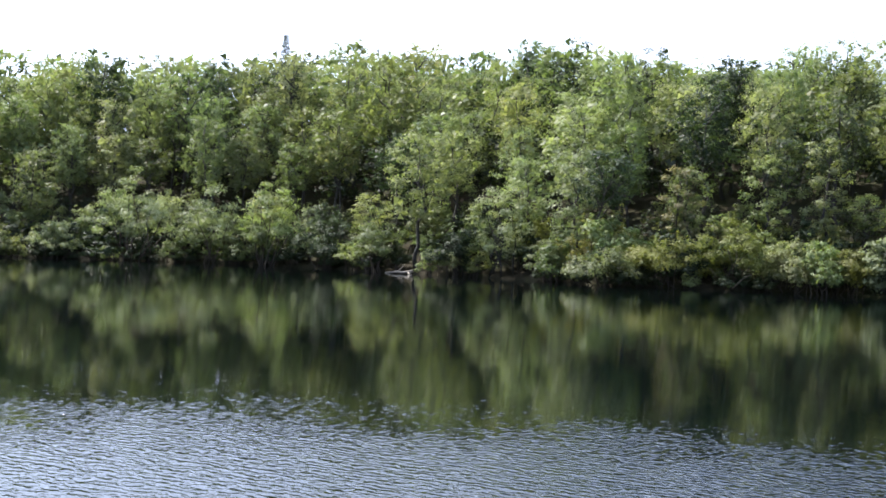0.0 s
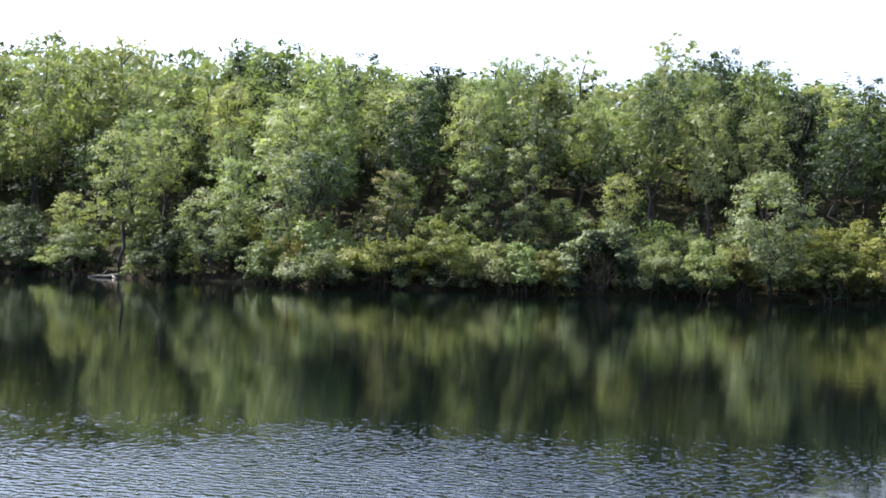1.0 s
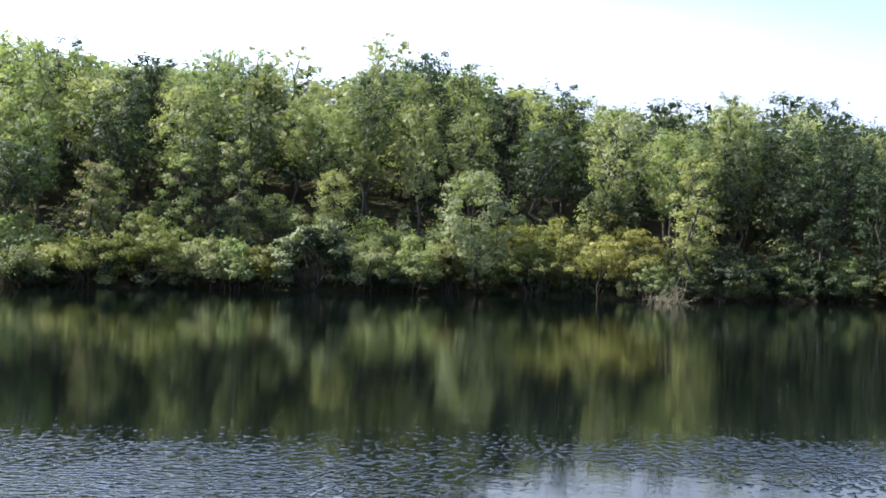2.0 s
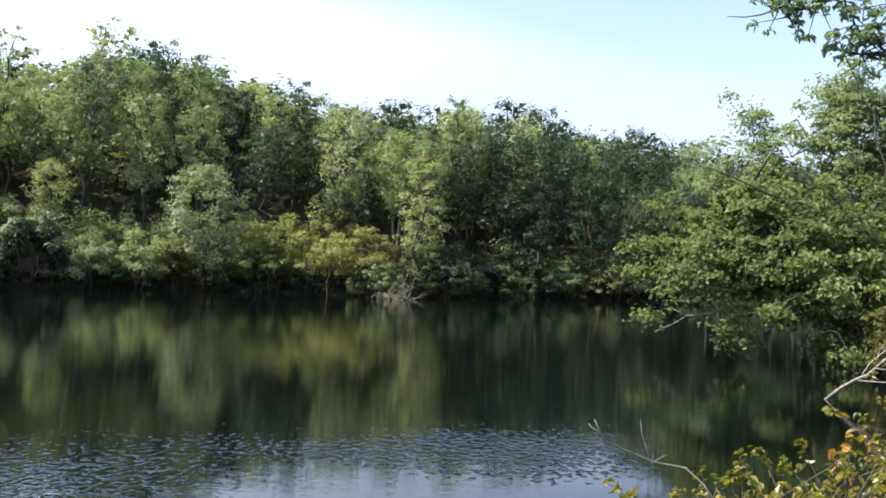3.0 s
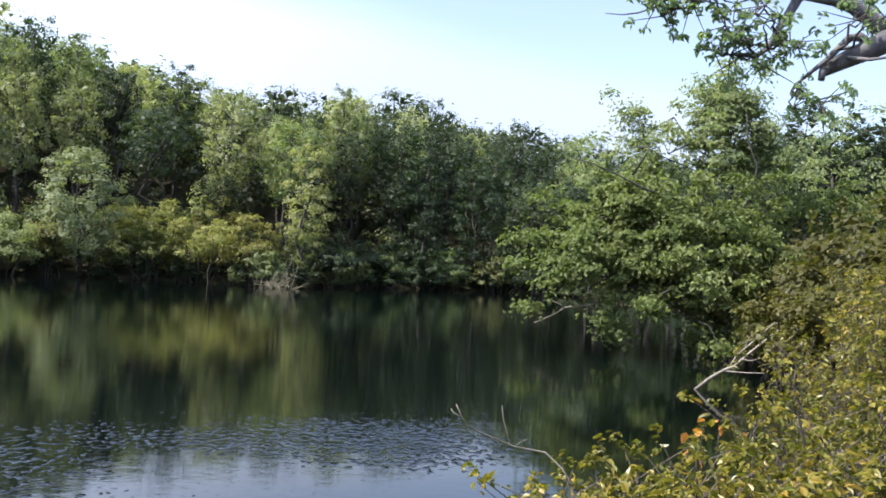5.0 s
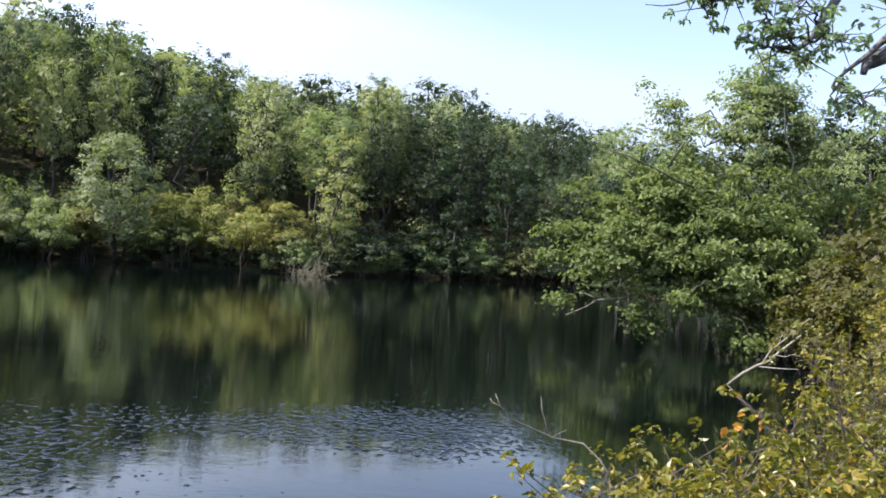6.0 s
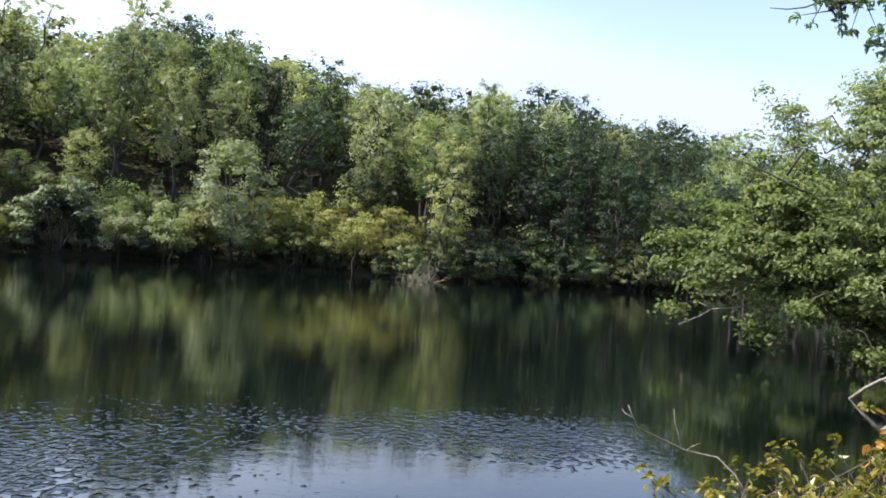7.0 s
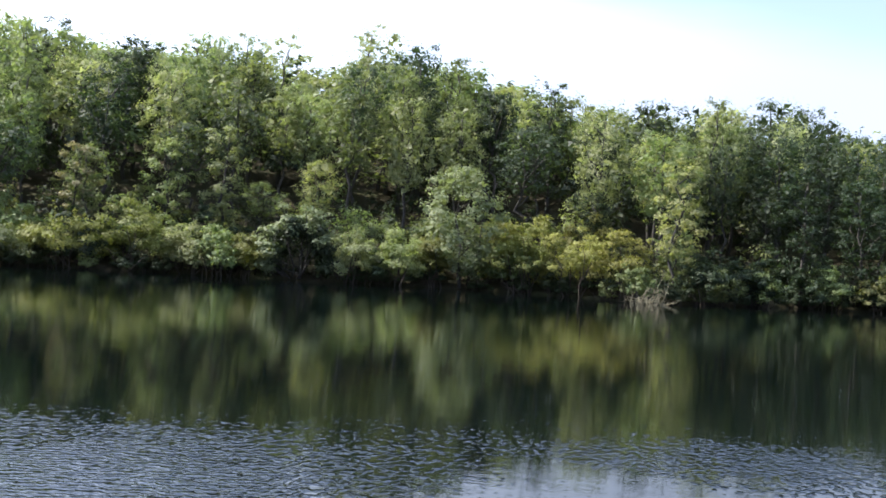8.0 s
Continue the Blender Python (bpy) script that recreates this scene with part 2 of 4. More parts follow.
# ---------------------------------------------------------------- mesh helpers
class Geo:
    """Gathers vertices and faces of one mesh."""

    def __init__(self):
        self.v, self.f, self.n = [], [], 0

    def add(self, verts, faces):
        self.v.append(np.asarray(verts, float))
        self.f.extend([tuple(i + self.n for i in q) for q in faces])
        self.n += len(verts)

    def tube(self, pts, radii, sides=6, cap=True):
        pts = [Vector(p) for p in pts]
        rings = []
        for i, p in enumerate(pts):
            d = (pts[min(i + 1, len(pts) - 1)] - pts[max(i - 1, 0)]).normalized()
            a = d.cross(Vector((0.31, 0.87, 0.12))).normalized()
            b = d.cross(a)
            rings += [p + (a * math.cos(k * math.tau / sides) + b * math.sin(k * math.tau / sides)) * radii[i] for k in range(sides)]
        faces = [(i * sides + k, i * sides + (k + 1) % sides, (i + 1) * sides + (k + 1) % sides, (i + 1) * sides + k)
                 for i in range(len(pts) - 1) for k in range(sides)]
        if cap:
            faces += [tuple(range(sides))[::-1], tuple((len(pts) - 1) * sides + k for k in range(sides))]
        self.add([tuple(v) for v in rings], faces)

    def leaves(self, c, nrm, size, rng, six=False, ratio=0.5, droop=0.25, three=False):
        """Folded leaves at the points c, facing nrm, of the given lengths."""
        n = len(c)
        nrm = nrm / np.maximum(np.linalg.norm(nrm, axis=1, keepdims=True), 1e-6)
        u = np.cross(nrm, rng.normal(size=(n, 3)))
        u /= np.maximum(np.linalg.norm(u, axis=1, keepdims=True), 1e-6)
        w = np.cross(nrm, u)
        L = np.asarray(size).reshape(-1, 1)
        W = L * ratio * rng.uniform(0.75, 1.2, (n, 1))
        if three:
            v = np.stack([c - u * L * 0.5 + w * W * rng.uniform(-0.5, 0.5, (n, 1)), c + u * L * 0.45 + w * W * rng.uniform(0.0, 0.7, (n, 1)), c + u * L * 0.1 - w * W * rng.uniform(0.5, 1.0, (n, 1))], 1).reshape(-1, 3)
            f = np.arange(n)[:, None] * 3 + np.array([[0, 1, 2]])
        elif six:
            base = c - u * L * 0.5
            tip = c + u * L * 0.5 - nrm * L * droop
            l1, r1 = c - u * L * 0.16 + w * W * 0.5 + nrm * W * 0.22, c - u * L * 0.16 - w * W * 0.5 + nrm * W * 0.22
            l2, r2 = c + u * L * 0.2 + w * W * 0.36 + nrm * W * 0.1, c + u * L * 0.2 - w * W * 0.36 + nrm * W * 0.1
            v = np.stack([base, l1, l2, tip, r2, r1], 1).reshape(-1, 3)
            k = np.arange(n)[:, None] * 6
            f = np.concatenate([k + np.array([[0, 3, 2, 1]]), k + np.array([[0, 5, 4, 3]])])
        else:
            base = c - u * L * 0.5
            tip = c + u * L * 0.5 - nrm * L * droop
            v = np.stack([base, c + w * W * 0.5 + u * L * 0.05, tip, c - w * W * 0.5 - u * L * 0.08], 1).reshape(-1, 3)
            k = np.arange(n)[:, None] * 4
            f = k + np.array([[0, 3, 2, 1]])
        self.add(v, f.tolist())

    def mesh(self, name, material, smooth_faces=False):
        me = bpy.data.meshes.new(name)
        me.from_pydata(np.concatenate(self.v).tolist(), [], self.f)
        me.materials.append(material)
        if smooth_faces:
            me.polygons.foreach_set("use_smooth", [True] * len(me.polygons))
        me.update()
        return me


def part(name, geo, material, parent, label="", smooth_faces=False, kind=""):
    ob = new(name, geo.mesh(name, material, smooth_faces))
    ob.parent = parent
    return tagged(ob, label, kind=kind)


def at(az, r):
    return r * math.sin(radians(az)), r * math.cos(radians(az))


# ---------------------------------------------------------------- ground and water
# far shore: heading from the bank and distance of the waterline
SHORE_AZ = [-84, -78, -72, -66, -60, -55, -52, -47, -43, -41.5, -37, -31, -26, -20, -15, -10, -7, -4.5, -2, 2, 5, 8]
SHORE_R = [78, 83, 84, 84, 83, 78, 73, 70, 67, 62, 63, 64, 64, 65, 66, 64.5, 62.5, 66, 71, 76, 78, 77]
POND = [at(a, r) for a, r in zip(SHORE_AZ, SHORE_R)]
POND += [(14, 66), (15, 54), (14, 43), (12, 35), (10.0, 29.5), (8.6, 24.5), (6.5, 18), (4.1, 12), (2.3, 7.2), (1.3, 4.7), (0.3, 3.4), (-1.5, 2.0),
         (-5, 0.2), (-12, -2), (-30, -7), (-55, -9), (-72, -3)]
POND_A = np.array(POND)


def shore_gap(x, y):
    """Signed distance to the waterline, positive on land."""
    x, y = np.asarray(x, float), np.asarray(y, float)
    best, inside = np.full(x.shape, 1e9), np.zeros(x.shape, bool)
    for (ax, ay), (bx, by) in zip(POND_A, np.roll(POND_A, -1, 0)):
        dx, dy = bx - ax, by - ay
        k = np.clip(((x - ax) * dx + (y - ay) * dy) / (dx * dx + dy * dy), 0, 1)
        best = np.minimum(best, np.hypot(x - ax - k * dx, y - ay - k * dy))
        cross = ((ay > y) != (by > y)) & (x < (bx - ax) * (y - ay) / (by - ay if by != ay else 1e-9) + ax)
        inside ^= cross
    return np.where(inside, -best, best)


def ground_z(x, y):
    x, y = np.asarray(x, float), np.asarray(y, float)
    s = shore_gap(x, y)
    az = np.degrees(np.arctan2(x, y))
    slope = np.interp(az, [-180, -95, -72, -55, -20, -10, 0, 20, 60, 180], [0.02, 0.10, 0.38, 0.52, 0.50, 0.44, 0.36, 0.08, 0.02, 0.02])
    cap = np.interp(az, [-180, -95, -72, -50, -20, -8, 8, 25, 180], [2, 6, 17, 26, 25, 19, 13, 3, 2])
    bank = np.clip((s + 0.7) / 2.4, 0, 1)
    z = -0.75 + 1.1 * bank * bank * (3 - 2 * bank)
    rise = np.clip(slope * (s - 2.5), 0, None)
    z = z + cap * (1 - np.exp(-rise / cap))
    bumps = 0.10 * np.sin(x * 0.9 + 1.3 * np.sin(y * 0.5)) * np.cos(y * 0.8 + 0.6) + 0.05 * np.sin(x * 2.3 + y * 1.7)
    return z + bumps * np.clip(s / 3, 0, 1)


def gz(x, y):
    return float(ground_z(np.array([x]), np.array([y]))[0])


def make_ground():
    rad = np.concatenate([np.geomspace(0.4, 50, 64), np.linspace(50.8, 96, 60), np.geomspace(98, 4000, 30)])
    ang = np.radians(np.linspace(-180, 180, 301)[:-1])
    rr, aa = np.meshgrid(rad, ang, indexing="ij")
    xs, ys = rr * np.sin(aa), rr * np.cos(aa)
    zs = ground_z(xs, ys)
    n = len(ang)
    v = np.stack([xs.ravel(), ys.ravel(), zs.ravel()], 1)
    f = [(i * n + k, (i + 1) * n + k, (i + 1) * n + (k + 1) % n, i * n + (k + 1) % n) for i in range(len(rad) - 1) for k in range(n)]
    v = np.concatenate([v, [[0, 0, gz(0, 0)]]])
    f += [(len(v) - 1, k, (k + 1) % n) for k in range(n)]
    g = Geo()
    g.add(v, f)
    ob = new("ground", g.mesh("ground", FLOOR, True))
    tagged(ob, "brown leaf-littered forest floor sloping up from the pond", "ground", kind="structure")


def make_water():
    g = Geo()
    g.add([(-110, -20, 0), (40, -20, 0), (40, 105, 0), (-110, 105, 0)], [(0, 1, 2, 3)])
    ob = new("water", g.mesh("water", WATER))
    tagged(ob, "dark still pond water reflecting the wooded shore, rippled near the bank", "water", kind="structure")


make_ground()
make_water()


# ---------------------------------------------------------------- trees and shrubs
def bent(a, b, n, sway, rng):
    a, b = np.array(a, float), np.array(b, float)
    t = np.linspace(0, 1, n)[:, None]
    p = a + (b - a) * t
    return p + rng.normal(size=(n, 3)) * sway * np.linalg.norm(b - a) * np.sin(t * np.pi) * 0.5


def clump(g, centre, radii, count, size, rng, six=False, ratio=0.6, up=0.42, shell=0.3, core=0, three=False, core_size=0.42, out=(0, 0, 0), loose=0.3):
    """One spray of leaves: a leafy dome over a thinner underside, its leaves turned outwards and up."""
    d = rng.normal(size=(count, 3))
    d /= np.linalg.norm(d, axis=1, keepdims=True)
    flip = (d[:, 2] < -0.2) & (rng.random(count) < 0.7)
    d[:, 2] = np.where(flip, -d[:, 2] * 0.7, d[:, 2])
    k = rng.uniform(shell, 1.08, (count, 1)) ** 0.6 * rng.uniform(0.85, 1.12, (count, 1))
    c = np.asarray(centre) + d * k * np.asarray(radii)
    nrm = d * 0.6 + np.asarray(out) * 0.4 + np.array([0, 0, up]) + rng.normal(size=(count, 3)) * loose
    g.leaves(c, nrm, size * rng.uniform(0.65, 1.3, count), rng, six, ratio, three=three)
    if core:
        # broad shaded leaves in the heart of the spray
        e = np.clip(rng.normal(size=(core, 3)) * 0.24, -0.5, 0.5)
        e[:, 2] -= 0.12
        g.leaves(np.asarray(centre) + e * np.asarray(radii), rng.normal(size=(core, 3)) * 0.6 + np.array([0, 0, 0.8]), np.full(core, max(radii) * core_size), rng, False, 0.75, three=three)


def make_tree(name, label, seed, height, width, crown_from, leaf_mat, bark=BARK, clumps=30, per=84, leaf=0.135, lean=(0, 0), stems=1, spray=0.38, girth=0.013, six=False, limbs=7, flat=0.72):
    """A tree with a tapered trunk, limbs forking upwards and a crown of separate leaf sprays, its foot at the origin."""
    rng = np.random.default_rng(seed)
    root = new(name)
    tagged(root, label, "tree")
    wood, crown = Geo(), Geo()
    feet = [(rng.normal() * 0.10 * width * (stems > 1), rng.normal() * 0.10 * width * (stems > 1)) for _ in range(stems)]
    lines = []
    for i, (fx, fy) in enumerate(feet):
        a = math.tau * (i + rng.uniform(0, 0.6)) / stems
        out = (0.26 * width if stems > 1 else 0.05 * width)
        top = (lean[0] + fx + math.cos(a) * out, lean[1] + fy + math.sin(a) * out, height * rng.uniform(0.84, 0.92))
        p = bent((fx, fy, -0.25), top, 9, 0.06, rng)
        r0 = height * girth * (1 if stems == 1 else 0.62)
        wood.tube(p, np.linspace(r0 * 1.2, r0 * 0.2, 9), 6)
        lines.append(p)
    low, high = crown_from * height, height
    centre = np.array([lean[0] * 0.8, lean[1] * 0.8, low + (high - low) * 0.42])
    # the crown bulges unevenly to some sides
    bulge = [(rng.uniform(0, math.tau), rng.uniform(0.1, 0.26)) for _ in range(3)]
    ends = []
    for c in range(clumps):
        u = (c + rng.uniform(0, 1)) / clumps
        a = c * 2.4 + rng.uniform(-0.5, 0.5)
        prof = math.sin(math.pi * (0.14 + 0.50 * u + 0.25 * u * u)) ** 0.7
        side = 1 + sum(k * math.cos(a - b) for b, k in bulge)
        reach = width * 0.42 * prof * side * math.sqrt(rng.uniform(0.12, 1.0))
        s = max(0.42, spray * width * 0.5 * rng.uniform(0.62, 1.15)) * (1 - 0.15 * u)
        z = low + (high - low) * u - s * flat * 0.9 * u
        axis = np.array([lean[0] * z / height, lean[1] * z / height, 0])
        tip = axis + np.array([math.cos(a) * reach, math.sin(a) * reach, z])
        way = tip - centre
        way /= max(np.linalg.norm(way), 1e-6)
        clump(crown, tip, (s, s, s * flat * rng.uniform(0.75, 1.15)), int(per * rng.uniform(0.7, 1.25)), leaf, rng, six, 0.85, shell=0.2, core=9, core_size=0.5, three=not six, out=way)
        if rng.random() < 0.45:
            # stray twigs of leaves past the outline
            q = tip + way * s * 0.75 + rng.normal(size=3) * s * 0.25
            clump(crown, q, (s * 0.42, s * 0.42, s * 0.36), per // 6, leaf, rng, six, 0.85, three=not six, out=way)
        ends.append(tip)
    for k in range(limbs):
        tip = ends[int((k + 0.5) / limbs * clumps)]
        p = lines[k % stems]
        z0 = max(height * 0.12, min(tip[2] - 0.9 * math.hypot(tip[0], tip[1]) - 0.3, height * 0.8))
        base = np.array([np.interp(z0, p[:, 2], p[:, i]) for i in range(3)])
        wood.tube(bent(base, tip, 5, 0.10, rng), np.linspace(height * girth * 0.5, height * girth * 0.10, 5), 4, False)
    part("trunk", wood, bark, root, smooth_faces=True)
    part("crown", crown, leaf_mat, root)
    return root


def make_shrub(name, label, seed, height, width, leaf_mat, clumps=20, per=60, leaf=0.16, bark=TWIG, six=False, mounds=6):
    """A many-stemmed shrub of several uneven mounds of leaf sprays arching over its foot, the foot at the origin."""
    rng = np.random.default_rng(seed)
    root = new(name)
    tagged(root, label, "shrub")
    wood, crown = Geo(), Geo()
    heaps = []
    for m in range(mounds):
        a, q = m * 2.4 + rng.uniform(-0.6, 0.6), (0.1 if m == 0 else rng.uniform(0.35, 0.68))
        heaps.append((math.cos(a) * q * width * 0.5, math.sin(a) * q * width * 0.5, width * rng.uniform(0.20, 0.30), height * (1.0 if m == 0 else rng.uniform(0.6, 1.0))))
    for c in range(clumps):
        x, y, wide, tall = heaps[c % mounds]
        d = rng.normal(size=3)
        d /= np.linalg.norm(d)
        d[2] = abs(d[2]) if rng.random() < 0.85 else d[2] * 0.2
        s = width * 0.5 * rng.uniform(0.17, 0.30)
        k = rng.uniform(0.65, 1.0)
        z = 0.42 * tall + d[2] * k * 0.62 * tall
        tip = np.array([x + d[0] * k * wide, y + d[1] * k * wide, max(z, 0.22 * height)])
        clump(crown, tip, (s, s, s * rng.uniform(0.55, 0.85)), per, leaf, rng, six, 0.85, core=9, three=not six, out=d)
        if rng.random() < 0.35:
            # shoots that stand up past the outline
            clump(crown, tip + np.array([d[0], d[1], 1.1]) * s * 0.9, (s * 0.3, s * 0.3, s * 0.5), per // 6, leaf, rng, six, 0.7, three=not six)
        if c < 9:
            foot = (x * 0.4 + rng.normal() * 0.05 * width, y * 0.4 + rng.normal() * 0.05 * width, -0.2)
            wood.tube(bent(foot, tip, 5, 0.1, rng), np.linspace(0.035, 0.008, 5) * (0.6 + height * 0.2), 4, False)
    part("stem", wood, bark, root, smooth_faces=True)
    part("crown", crown, leaf_mat, root)
    return root


def put(ob, x, y, turn=0.0, scale=1.0, tall=None, sink=0.0):
    m = Matrix.LocRotScale((x, y, max(gz(x, y), -0.1) - sink), Euler((0, 0, turn)), (scale, scale, tall or scale))
    ob.matrix_world = m
    return ob


# stretches of bank (heading, half width) kept clear of filling shrubs, before the plants that stand out
CLEAR = [(-25.3, 2.0), (-17.2, 0.7), (-50.1, 0.6), (-45.6, 0.8), (-6.9, 0.5)]


def is_clear(x, y):
    az = math.degrees(math.atan2(x, y))
    return any(abs(az - a) < h for a, h in CLEAR)


def copy_at(ob, x, y, turn, wide, tall, sink=0.0):
    m = Matrix.LocRotScale((x, y, max(gz(x, y), -0.1) - sink), Euler((0, 0, turn)), None)
    c = copy_thing(ob, m)
    c.scale = (wide, wide, tall)
    return c


def shore_r(az):
    return float(np.interp(az, SHORE_AZ, SHORE_R))


# --- woods of the far shore: masters of 10 m, copied at many sizes
SKY_AZ = [-78, -70, -66, -61, -57, -50, -45, -40, -34, -31, -27, -25, -24, -22, -19, -16, -14, -12.6, -10.7, -8.7, -6, -4, -2.8, 1.5, 4.2, 7.4, 12, 28]
SKY_EL = [8.2, 8.8, 9.4, 9.5, 10.1, 10.7, 11.0, 10.7, 10.3, 10.4, 10.8, 10.7, 9.4, 9.7, 11.0, 10.7, 10.0, 9.9, 8.9, 8.7, 8.7, 9.0, 9.0, 8.9, 8.0, 7.7, 6.5, 5.8]
MASTERS = [
    make_tree("oak_tree", "slender green oak in the dense wood on the far bank", 1, 10, 5.4, 0.42, GREEN, clumps=44, per=78),
    make_tree("oak_tree", "slender green oak in the dense wood on the far bank", 2, 10, 5.0, 0.50, GREEN, clumps=38, per=78),
    make_tree("maple_tree", "bright green leafy maple in the dense wood on the far bank", 3, 10, 5.6, 0.36, BRIGHT, clumps=46, per=78),
    make_tree("oak_tree", "oak with a bare lower trunk on the far bank, deep green leaves darkened for shade", 4, 10, 4.8, 0.54, DEEP_SHADED, clumps=36, per=78),
    make_tree("oak_tree", "oak with a bare lower trunk on the far bank, deep green leaves darkened for shade", 5, 10, 5.2, 0.46, DEEP_SHADED, clumps=40, per=78),
    make_tree("maple_tree", "bright green leafy maple in the dense wood on the far bank", 6, 10, 5.2, 0.44, GREEN, clumps=42, per=78, lean=(0.5, 0.1)),
]
FAR = [make_tree(n, l, 7 + k, 10, 5.2, 0.44, m, clumps=34, per=62, leaf=0.145, limbs=4, spray=0.5, flat=0.8) for k, (n, l, m) in enumerate((
    ("oak_tree", "green oak high on the wooded slope behind the far bank", GREEN), ("oak_tree", "dark green oak high on the wooded slope behind the far bank", DEEP_SHADED),
    ("maple_tree", "bright green maple high on the wooded slope behind the far bank", BRIGHT)))]
for k, ob in enumerate(FAR):
    put(ob, *at(-62 + 20 * k, shore_r(-62 + 20 * k) + 27), k * 0.9, 1.15)
for k, ob in enumerate(MASTERS):
    a = (-69, -58, -49, -34, -21, -3)[k]
    r = shore_r(a) + 16
    x, y = at(a, r)
    put(ob, x, y, k * 1.1, 1.0)


def plant_wood():
    rng = np.random.default_rng(5)
    for row, (gap, step) in enumerate([(5.5, 4.6), (9.0, 3.7), (13, 3.8), (18, 4.0), (24, 3.6), (30, 3.2)]):
        az = -77.0 + rng.uniform(0, 2)
        while az < 27:
            r = float(np.interp(az, SHORE_AZ + [12, 28], SHORE_R + [72, 70])) + gap + rng.normal() * 1.3
            x, y = at(az, r)
            az += math.degrees(step * rng.uniform(0.7, 1.35) / r)
            zg = gz(x, y)
            cap = math.tan(radians(float(np.interp(az, SKY_AZ, SKY_EL)) + 0.25)) * r + 2 - zg
            if cap < 4 or (row == 0 and (-14.6 < az < -7.6 or rng.random() < 0.3)):
                continue
            if row == 0:
                h = min(rng.uniform(4.2, 8.0), cap * 0.9)
            elif row < 3:
                h = min(rng.uniform(6.8, 9.8) + 1.2 * row + np.interp(az, [-45, -25], [-1.0, 1.0]), cap * rng.uniform(0.75, 0.97))
            else:
                h = min(cap * rng.uniform(0.76, 1.03), 14.5)
            # darker leaf colours towards the right stand for the cove's shade
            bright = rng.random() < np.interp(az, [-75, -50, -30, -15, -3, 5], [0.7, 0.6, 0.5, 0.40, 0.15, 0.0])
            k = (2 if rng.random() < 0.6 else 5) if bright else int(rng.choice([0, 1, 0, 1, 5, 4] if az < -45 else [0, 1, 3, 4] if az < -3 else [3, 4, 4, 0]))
            wide = (0.34 + h / 18.5) * rng.uniform(0.82, 1.2)
            kind = FAR[2 if k == 2 else 1 if k in (3, 4) else 0] if row > 2 else MASTERS[k]
            copy_at(kind, x, y, rng.uniform(0, math.tau), wide, h / 10, 0.1)


plant_wood()

# --- undergrowth between the trunks, mostly in leaf colour darkened for shade
UNDER = [make_shrub("shrub", "leafy undergrowth shrub between the trunks on the far bank", 90 + k, 3.0, 3.6, m, clumps=30, per=54, leaf=0.18) for k, m in enumerate((DEEP_SHADED, GREEN, BRIGHT, GREEN))]
for k, ob in enumerate(UNDER):
    put(ob, *at(-66 + 16 * k, shore_r(-66 + 16 * k) + 6))


def plant_undergrowth():
    rng = np.random.default_rng(8)
    mass = {k: [] for k in range(len(UNDER))}
    for gap, step in [(1.2, 2.4), (3.4, 3.0), (6.0, 3.0), (10, 3.2), (15, 3.4), (21, 3.6), (27, 3.6), (33, 3.2), (39, 3.2), (45, 3.2)]:
        az = -77.0
        while az < 26:
            r = float(np.interp(az, SHORE_AZ + [12, 28], SHORE_R + [72, 70])) + gap + rng.normal() * 0.6
            x, y = at(az, r)
            az += math.degrees(step * rng.uniform(0.7, 1.3) / r)
            # mainly the first kind, whose dark leaf colour stands for shade
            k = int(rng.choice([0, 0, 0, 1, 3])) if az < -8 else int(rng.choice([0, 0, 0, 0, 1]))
            big = rng.uniform(0.6, 0.95) if gap < 2 else rng.uniform(0.7, 1.15) if gap < 12 else rng.uniform(1.8, 2.6) if gap < 30 else rng.uniform(2.8, 3.8)
            turn, tall = rng.uniform(0, math.tau), big * rng.uniform(0.8, 1.2)
            if gap > 30:
                tall = min(tall, 0.29 * (math.tan(radians(float(np.interp(az, SKY_AZ, SKY_EL)))) * r + 2 - gz(x, y)))
            if (gap < 5 and is_clear(x, y)) or (5 < gap < 12 and 4.0 < az < 9.5):
                continue
            if gap < 5:
                copy_at(UNDER[k], x, y, turn, big, tall, 0.1)
            else:
                mass[k].append(Matrix.LocRotScale((x, y, gz(x, y) - 0.1), Euler((0, 0, turn)), (big, big, tall)))
    root = new("undergrowth")
    tagged(root, "dense undergrowth deep between the trunks of the wood, mostly in leaf green darkened for shade", "undergrowth", kind="stuff")
    for k, poses in mass.items():
        if not poses:
            continue
        crown = [c for c in UNDER[k].children if c.name.startswith("crown")][0].data
        v = np.empty(len(crown.vertices) * 3)
        crown.vertices.foreach_get("co", v)
        v = v.reshape(-1, 3)
        g = Geo()
        tris = [tuple(p.vertices) for p in crown.polygons][::3]
        for m in poses:
            a = np.array(m)
            g.add(v @ a[:3, :3].T + a[:3, 3], tris)
        part("foliage", g, crown.materials[0], root, kind="stuff")


plant_undergrowth()


BANK = [make_shrub("shrub", "olive brown shrub crowding the side bank", 95 + k, 3.0, 3.6, m, clumps=26, per=76, leaf=0.115) for k, m in enumerate((OLIVE, OLIVE))]
for k, ob in enumerate(BANK):
    put(ob, *at(20.5 + 2 * k, 27), 0.0, 0.9)


SLOPE = [make_shrub("shrub", "sunlit %s shrub on the slope above the far waterline" % w, 70 + k, 3.0, 3.4, m, clumps=34, per=70, leaf=0.12)
         for k, (w, m) in enumerate((("yellow-green", YELLOW), ("bright green", BRIGHT), ("green", GREEN), ("pale grey-green", PALE), ("brownish", RUSSET)))]
